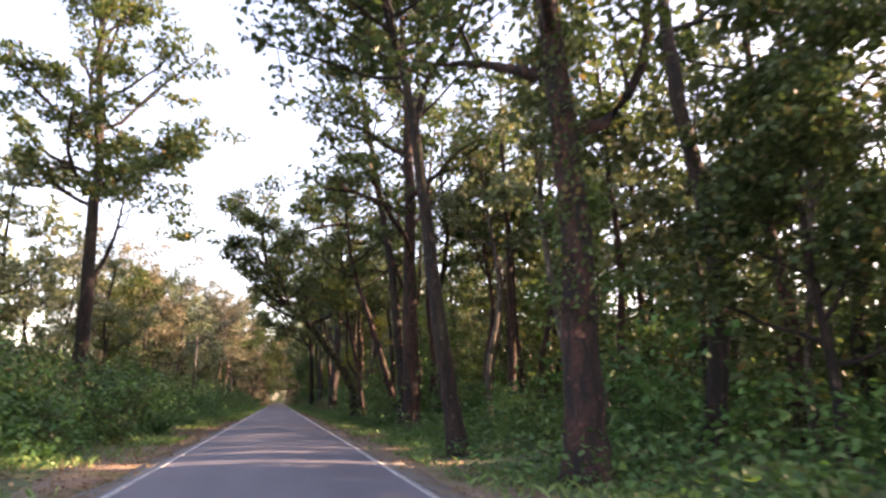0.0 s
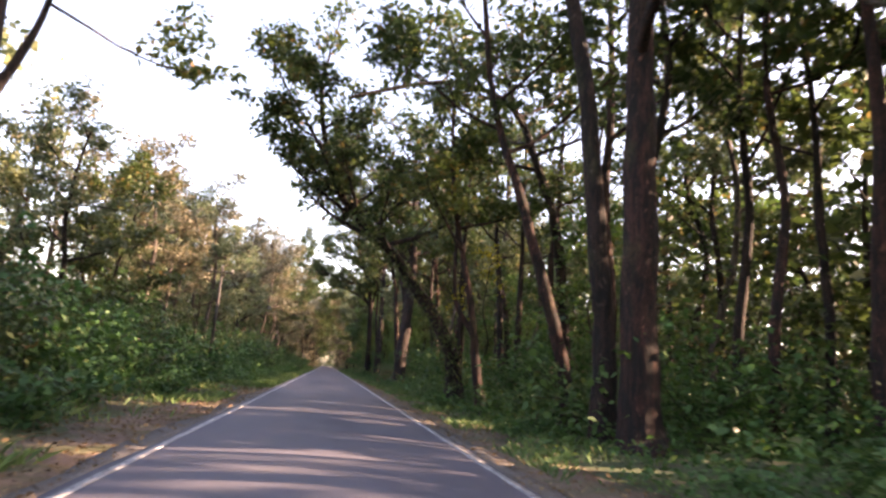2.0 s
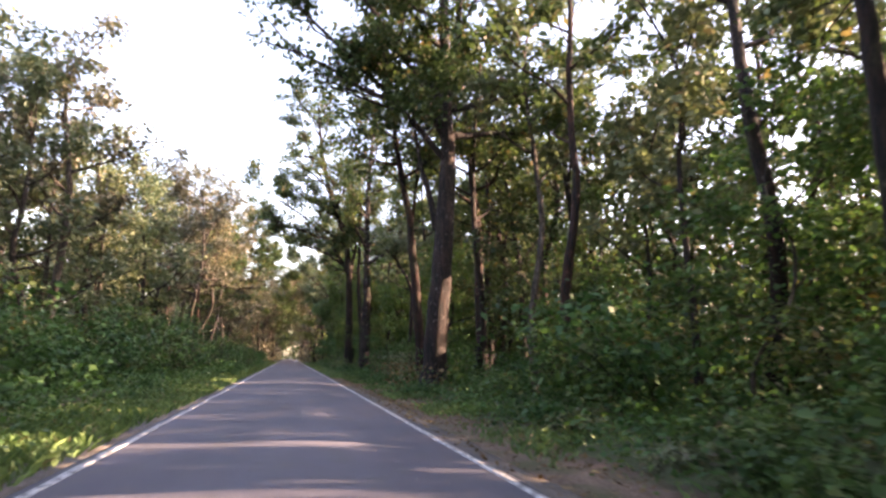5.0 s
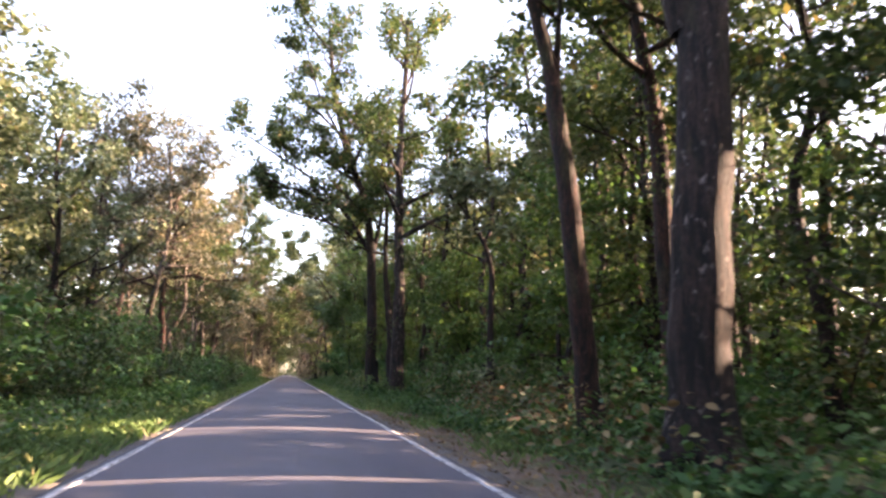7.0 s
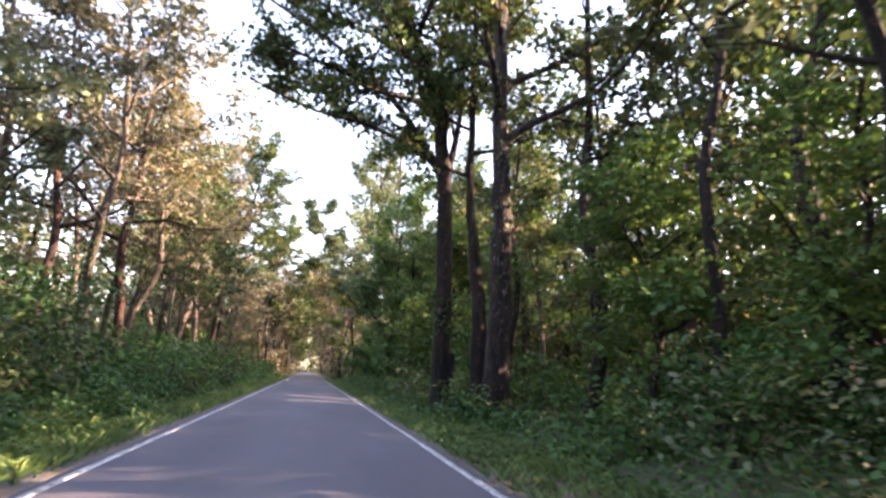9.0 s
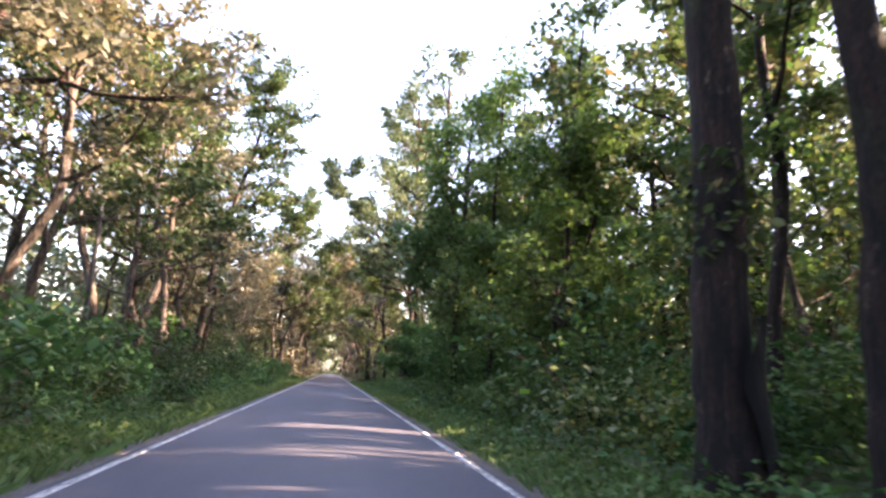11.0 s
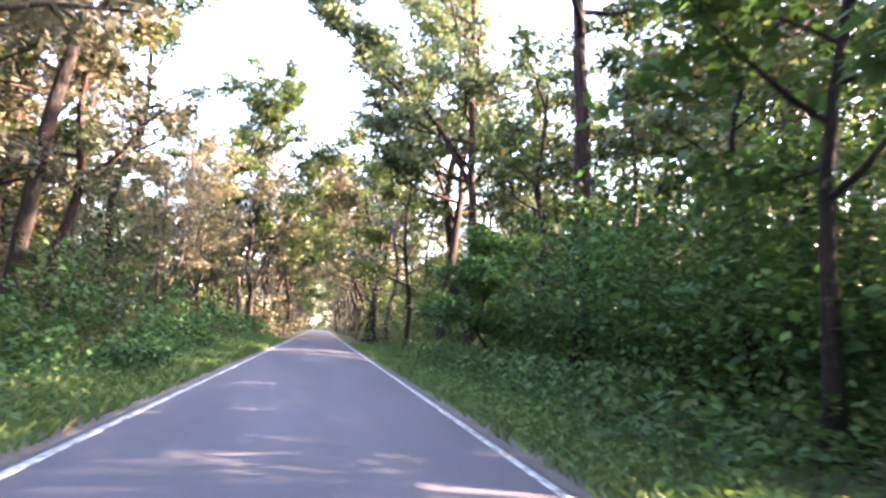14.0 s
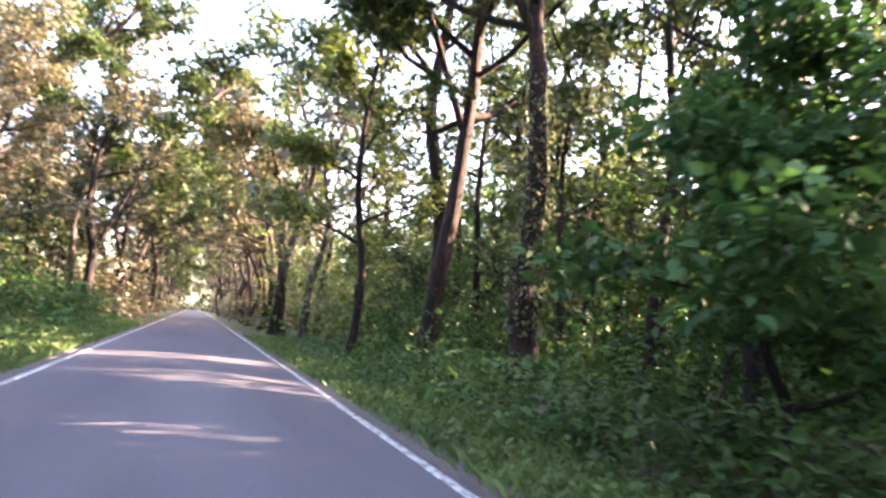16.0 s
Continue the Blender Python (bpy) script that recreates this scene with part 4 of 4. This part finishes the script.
end_kind = [make_tree(upright(h, (lx, 0), 0.5, sd), d, sd, name="forest_tree", bark=bk, leaf=lf, crown_from=cf, spread=sp, limbs=7, twigs=4, per_spot=12, leaf_size=0.58, clump=0.8, sides=6)
            for h, lx, d, sd, bk, lf, cf, sp in [(21, 0.0, 0.6, 111, BARK, LEAF_RUST, 6, 6.0), (19, 0.05, 0.5, 112, BARK_GREY, LEAF_RUST, 5, 5.6), (22, -0.03, 0.6, 113, BARK, LEAF, 7, 6.2)]]
stand(end_kind, scatter(5.5, 13, 222, 430, 34, 4.6, 12) + scatter(-13, -6.0, 240, 430, 36, 4.4, 13) + [(-6.4, 252), (5.6, 247), (-6.0, 276), (5.4, 268), (5.6, 232), (-7.6, 240), (-5.4, 262)] + scatter(4.5, 6.2, 258, 434, 13, 8, 21) + scatter(-6.2, -4.5, 262, 434, 13, 8, 22), "tall tree lining the far end of the road", "tree", "trees at the far end")


# ---- shrubs ----
def make_shrub(height, width, seed, leaf, count=620, leaf_size=0.15, stems=4, full=False, name="shrub"):
    rng = np.random.default_rng(seed)
    thing = new(name)
    spots = []
    for k in range(stems):
        a = rng.uniform(0, 6.283)
        way = np.array([math.cos(a) * width / height * 0.7, math.sin(a) * width / height * 0.7, 1.0])
        line = limb_line((rng.normal(0, 0.15), rng.normal(0, 0.15), -0.1), way / np.linalg.norm(way), height * rng.uniform(0.7, 1.05), -0.5, rng, 7)
        part("stem", mesh_of("stem", *tube(line, np.linspace(0.016, 0.005, 7), 4, rng, 0.05), BARK, True), thing)
        spots += list(line[1:])
    spots = np.array(spots)
    heads = spots[rng.permutation(len(spots))[:max(6, int(len(spots) * 0.6))]]
    at = clumps(heads, max(6, count // len(heads)), width * 0.27, rng, 0.8, -0.5)
    at[:, 2] = np.maximum(at[:, 2], 0.03)
    part("foliage", mesh_of("foliage", *leaves(at, leaf_size * rng.uniform(0.6, 1.5, len(at)), rng, full, 0.3, 0.6), leaf), thing)
    return thing


low_kind = [make_shrub(h, w, sd, lf, n, ls) for h, w, sd, lf, n, ls in [(1.3, 1.5, 201, LEAF_SHRUB, 390, 0.165), (1.0, 1.4, 202, LEAF_SHRUB, 360, 0.145), (1.6, 1.6, 203, LEAF_LIGHT, 420, 0.155),
                                                                       (0.9, 1.2, 204, LEAF_GOLD, 420, 0.12)]]
tall_kind = [make_shrub(h, w, sd, lf, n, ls, 9) for h, w, sd, lf, n, ls in [(3.0, 2.4, 211, LEAF_SHRUB, 760, 0.19), (3.8, 2.6, 212, LEAF_SHRUB, 860, 0.2), (2.6, 2.4, 213, LEAF_LIGHT, 680, 0.18)]]
low_right = [(5.4, 136.6), (6.3, 137.8), (5.6, 139.0), (5.3, 140.6), (6.2, 141.9), (5.2, 143.0)] + scatter(4.9, 9.5, 28, 125, 60, 1.1, 30, 0.8) + scatter(4.6, 8, 125, 226, 28, 1.2, 31, 0.8)
stand([make_shrub(h, w, sd, LEAF_SUNNY, 520, 0.14, 5, name="bush") for h, w, sd in [(1.7, 1.7, 208), (2.2, 1.9, 209)]], [(6.4, 147.2), (7.2, 149.0), (6.2, 150.6), (7.6, 151.6), (8.6, 149.8), (7.0, 153.4), (8.8, 153.0)],
      "pale yellow-green bush in a sunlit gap", "bush", "sunlit bushes", (0.85, 1.15))
low_left = scatter(-7.5, -5.4, 40, 84, 22, 1.2, 32, 0.6) + scatter(-7.0, -4.6, 84, 235, 48, 1.3, 33, 0.6)
stand([make_shrub(h, w, sd, lf, 420, ls, 4, False) for h, w, sd, lf, ls in [(1.3, 1.6, 205, LEAF_SHRUB, 0.16), (1.1, 1.5, 206, LEAF, 0.15), (1.6, 1.7, 207, LEAF_SHRUB, 0.16)]], low_left,
      "leafy green shrub on the far verge", "shrub", "low shrubs", (0.75, 1.25))
stand(low_kind, low_right, "leafy green shrub on the forest verge", "shrub", "low shrubs", (0.75, 1.25))
tall_right = scatter(6.6, 11, 145, 170, 16, 1.8, 34, 0.7) + scatter(7, 14, 30, 140, 30, 2.5, 36, 0.7) + scatter(9, 13, 200, 240, 10, 2.5, 39, 1.0)
stand([make_shrub(h, w, sd, lf, n, 0.19, 9, name="bush") for h, w, sd, lf, n in [(4.6, 3.0, 217, LEAF_SHRUB, 1300), (6.0, 3.2, 218, LEAF_SHRUB, 1600), (3.8, 2.8, 219, LEAF, 1100)]],
      scatter(-12.5, -9.2, 46, 150, 34, 2.2, 73, 1.0) + scatter(8.2, 12.5, 64, 100, 12, 2.4, 74, 1.3), "dark rounded bush taller than a man", "bush", "dark bushes", (0.8, 1.2))
tall_left = scatter(-9.6, -6.5, 46, 130, 44, 1.6, 37, 0.7) + scatter(-9.5, -6.1, 130, 240, 44, 1.6, 38, 0.7)
big_kind = [make_shrub(h, w, sd, LEAF_SHRUB, n, ls, 9, True, "bush") for h, w, sd, n, ls in [(5.2, 3.1, 221, 1900, 0.17), (4.3, 2.9, 222, 1600, 0.165)]]
stand(big_kind, scatter(8.3, 12, 168, 191.5, 26, 1.45, 35, 0.7) + scatter(11, 15, 186, 204, 8, 1.8, 40, 0.7), "big broad-leaved bush crowding the road edge", "bush", "big bushes", (0.85, 1.15))
stand([make_shrub(h, w, sd, lf, n, ls, 8, False) for h, w, sd, lf, n, ls in [(3.0, 2.4, 214, LEAF_SHRUB, 800, 0.19), (3.6, 2.6, 215, LEAF, 900, 0.19), (2.6, 2.4, 216, LEAF_SHRUB, 700, 0.18)]], tall_left,
      "tall tangled shrub across the road", "shrub", "tall shrubs", (0.8, 1.25))
stand(tall_kind, tall_right, "tall dense shrub with broad dark leaves", "shrub", "tall shrubs", (0.8, 1.25))


# ---- poles on the left ----
def make_pole(height):
    thing = new("utility_pole")
    rng = np.random.default_rng(5)
    part("shaft", mesh_of("shaft", *tube([(0, 0, -0.3), (0, 0, height * 0.5), (0, 0, height), (0, 0, height + 0.01)], [0.11, 0.095, 0.075, 0.002], 12, rng, 0.0), POLE_METAL, True), thing)

    def block(name, x0, x1, y0, y1, z0, z1, mat, label=""):
        bm = bmesh.new()
        bmesh.ops.create_cube(bm, size=1.0, matrix=Matrix.Translation(((x0 + x1) / 2, (y0 + y1) / 2, (z0 + z1) / 2)) @ Matrix.Diagonal((x1 - x0, y1 - y0, z1 - z0, 1)))
        bmesh.ops.bevel(bm, geom=bm.edges[:], offset=0.01, segments=1, affect="EDGES")
        me = bpy.data.meshes.new(name)
        bm.to_mesh(me)
        bm.free()
        me.materials.append(mat)
        return part(name, me, thing, label)

    arm = block("crossarm", -0.75, 0.75, -0.14, -0.07, height - 0.38, height - 0.28, POLE_METAL)
    for x in (-0.68, 0.0, 0.68):
        z = height - 0.28 if x else height
        ins = tube([(x, -0.1 if x else 0, z), (x, -0.1 if x else 0, z + 0.05), (x, -0.1 if x else 0, z + 0.1), (x, -0.1 if x else 0, z + 0.17), (x, -0.1 if x else 0, z + 0.18)],
                   [0.02, 0.05, 0.03, 0.045, 0.003], 8, rng, 0.0)
        part("insulator", mesh_of("insulator", *ins, PORCELAIN, True), arm if x else thing, "glazed insulator")
    return thing


pole = place(make_pole(7.2), -7.7, 91, "weathered utility pole with a crossarm", "utility pole", "poles along the road")
copy_thing(pole, pose(-9.3, 163.3, 0, 0, 0, 8) @ Matrix.Diagonal((1, 1, 1.0, 1)))
copy_thing(pole, pose(-10.2, 243.3, 0, 0, 0, -5))


# ---- grass, herbs, fallen leaves ----
def strip(x0, x1, y0, y1, per_m2, rng):
    n = int(abs(x1 - x0) * (y1 - y0) * per_m2)
    x, y = rng.uniform(x0, x1, n), rng.uniform(y0, y1, n)
    return np.stack([x, y, ground_z(x, y)], -1)


def patchy(p, rng, scale, level):
    """Keeps the points that stand in patches."""
    f = np.sin(p[:, 0] * scale + 2 * np.sin(p[:, 1] * scale * 0.37)) + np.sin(p[:, 1] * scale * 0.8 + 1.7 * np.sin(p[:, 0] * 0.9)) + rng.normal(0, 0.5, len(p))
    return p[f > level]


def grass(name, points, height, rng, mat, label):
    n = len(points)
    a = rng.uniform(0, 6.283, n)
    side = np.stack([np.cos(a), np.sin(a), np.zeros(n)], -1)
    h = height * rng.uniform(0.4, 1.3, n)
    bend = np.stack([rng.normal(0, 0.35, n), rng.normal(0, 0.35, n), np.ones(n)], -1)
    w = 0.012 + 0.012 * rng.random(n)
    v = np.stack([points - side * w[:, None], points + side * w[:, None], points + bend * (h * 0.6)[:, None] + side * (w * 0.6)[:, None],
                  points + bend * h[:, None] + np.stack([bend[:, 0], bend[:, 1], np.full(n, -0.3)], -1) * (h * 0.5)[:, None]], 1).reshape(-1, 3)
    return tagged(new(name, mesh_of(name, v, np.arange(n * 4).reshape(-1, 4), mat)), label, "grass", kind="stuff")


rng = np.random.default_rng(77)
grass("verge_grass", np.vstack([strip(3.0, 5.2, 125, 228, 110, rng), patchy(strip(3.6, 6.5, 27, 125, 90, rng), rng, 1.1, 0.1)]), 0.22, rng, GRASS, "short green grass along the road edge")
grass("verge_grass", np.vstack([strip(-5.4, -3.0, 82, 235, 100, rng), patchy(strip(-6.5, -3.6, 32, 82, 90, rng), rng, 0.9, 0.85)]), 0.26, rng, GRASS, "green grass on the far verge")


def herbs(name, points, size, rise, rng, mat, label, full=True):
    at = points + np.stack([rng.normal(0, 0.05, len(points)), rng.normal(0, 0.05, len(points)), rng.random(len(points)) ** 1.3 * rise], -1)
    return tagged(new(name, mesh_of(name, *leaves(at, size * rng.uniform(0.6, 1.5, len(at)), rng, full, 0.2, 0.6), mat)), label, "undergrowth", kind="stuff")


herbs("undergrowth", np.vstack([patchy(strip(4.6, 9.5, 27, 125, 55, rng), rng, 1.3, -0.7), strip(4.2, 8.5, 125, 226, 45, rng)]), 0.135, 0.55, rng, LEAF_SHRUB, "low leafy undergrowth under the trees", False)
herbs("undergrowth", np.vstack([patchy(strip(-8.5, -5.2, 34, 84, 58, rng), rng, 1.3, -0.7), strip(-8.0, -4.2, 84, 236, 58, rng)]), 0.12, 0.6, rng, LEAF_SHRUB, "low leafy undergrowth on the far verge", False)
herbs("undergrowth", np.vstack([strip(9, 30, 27, 230, 11, rng), strip(-26, -9, 34, 240, 8, rng)]), 0.22, 0.9, rng, LEAF_SHRUB, "knee-high undergrowth deeper in the wood", False)
herbs("verge_herbs", np.vstack([strip(3.3, 5.4, 128, 228, 75, rng), patchy(strip(3.9, 5.2, 27, 128, 50, rng), rng, 1.5, 0.4), strip(-5.0, -3.4, 84, 236, 45, rng)]), 0.10, 0.28, rng, LEAF_LIGHT,
      "small fresh herbs among the verge grass", False)
feet = np.array([(a, c) for a, c in HERO if 4 < abs(a) < 13 and c < 216])
ring = np.repeat(feet, 150, axis=0) + rng.normal(0, 1, (len(feet) * 150, 2)) * 0.85
herbs("undergrowth", np.stack([ring[:, 0], ring[:, 1], ground_z(ring[:, 0], ring[:, 1])], -1), 0.15, 0.75, rng, LEAF_SHRUB, "leafy growth round the feet of the trees", False)
herbs("undergrowth", np.vstack([strip(4.7, 8.2, 158, 206, 52, rng), patchy(strip(5.0, 8.5, 30, 112, 26, rng), rng, 1.1, -0.3)]), 0.17, 1.15, rng, LEAF_LIGHT, "waist-high broad-leaved growth at the wood's edge")
herbs("yellow_herbs", np.vstack([patchy(strip(6.0, 11, 111, 130, 60, rng), rng, 1.2, -0.2), patchy(strip(4.2, 6.5, 146, 158, 45, rng), rng, 1.4, 0.3)]), 0.15, 1.9, rng, LEAF_GOLD, "yellowing herbs in a sunlit gap")
herbs("dry_bracken", np.vstack([patchy(strip(6.2, 10.5, 112, 121, 60, rng), rng, 1.2, -0.1), patchy(strip(4.4, 6.6, 100, 118, 26, rng), rng, 1.3, 0.3)]), 0.17, 1.3, rng, LITTER, "brown dried bracken in a sunlit gap")
fallen = np.vstack([strip(2.8, 4.9, 27, 130, 26, rng), strip(-6.2, -2.9, 30, 84, 42, rng), strip(3.2, 6, 92, 122, 25, rng)])
fallen[:, 2] = np.where(np.abs(fallen[:, 0]) < 5.2, 0.0, fallen[:, 2] + 0.02)
tagged(new("leaf_litter", mesh_of("leaf_litter", *leaves(fallen, rng.uniform(0.05, 0.13, len(fallen)), rng, False, 0.0, 0.9), LITTER)), "dry brown leaves fallen on the verge", "leaf litter", kind="stuff")

# ---- distance ----
def belt(x0, x1, y0, y1, top, n):
    return np.stack([rng.uniform(x0, x1, n), rng.uniform(y0, y1, n), rng.random(n) ** 1.2 * top], -1)


for b, label in ((belt(47, 70, -60, 460, 15.5, 28000), "hazy belt of distant forest"), (belt(-75, -40, 0, 460, 12, 7000), "distant forest beyond the far trees"),
                 (belt(-45, 55, 432, 480, 22, 7000), "forest closing the end of the road")):
    tagged(new("far_woods", mesh_of("far_woods", *leaves(b, rng.uniform(0.9, 2.0, len(b)), rng, False), LEAF)), label, "forest", kind="stuff")

# ---- gaps through which the low sun reaches the road ----
def open_gaps(ob, corners, rng):
    """Takes the leaves out of ob that stand in the sun's way to the lit strips of the road."""
    me = ob.data
    co = np.empty(len(me.vertices) * 3, np.float32)
    me.vertices.foreach_get("co", co)
    co = co.reshape(-1, 3)
    m = np.array(ob.matrix_world)
    mid = (co.reshape(-1, corners, 3).mean(1) @ m[:3, :3].T + m[:3, 3]).astype(np.float64)
    out = in_gap(mid, rng)
    if out.any():
        keep = co.reshape(-1, corners, 3)[~out]
        faces = np.arange(len(keep) * corners).reshape(-1, corners)
        if corners == 6:
            faces = np.concatenate([faces[:, [0, 1, 2, 3]], faces[:, [0, 3, 4, 5]]])
        ob.data = mesh_of(me.name, keep.reshape(-1, 3), faces, me.materials[0])


bpy.context.view_layer.update()
gap_rng = np.random.default_rng(99)
for ob in list(scene.objects):
    if ob.type == "MESH" and ob.name.split(".")[0] in ("crown", "foliage", "thicket", "undergrowth", "yellow_herbs", "dry_bracken", "far_woods"):
        x, y = ob.matrix_world.translation[:2]
        if ob.parent is None or (x > 3 and any(abs(y - g[0]) < 10 + g[1] for g in GAPS)):
            n = len(ob.data.vertices)
            whole = len(ob.data.polygons) * 4 == n
            open_gaps(ob, 4 if whole else 6, gap_rng)
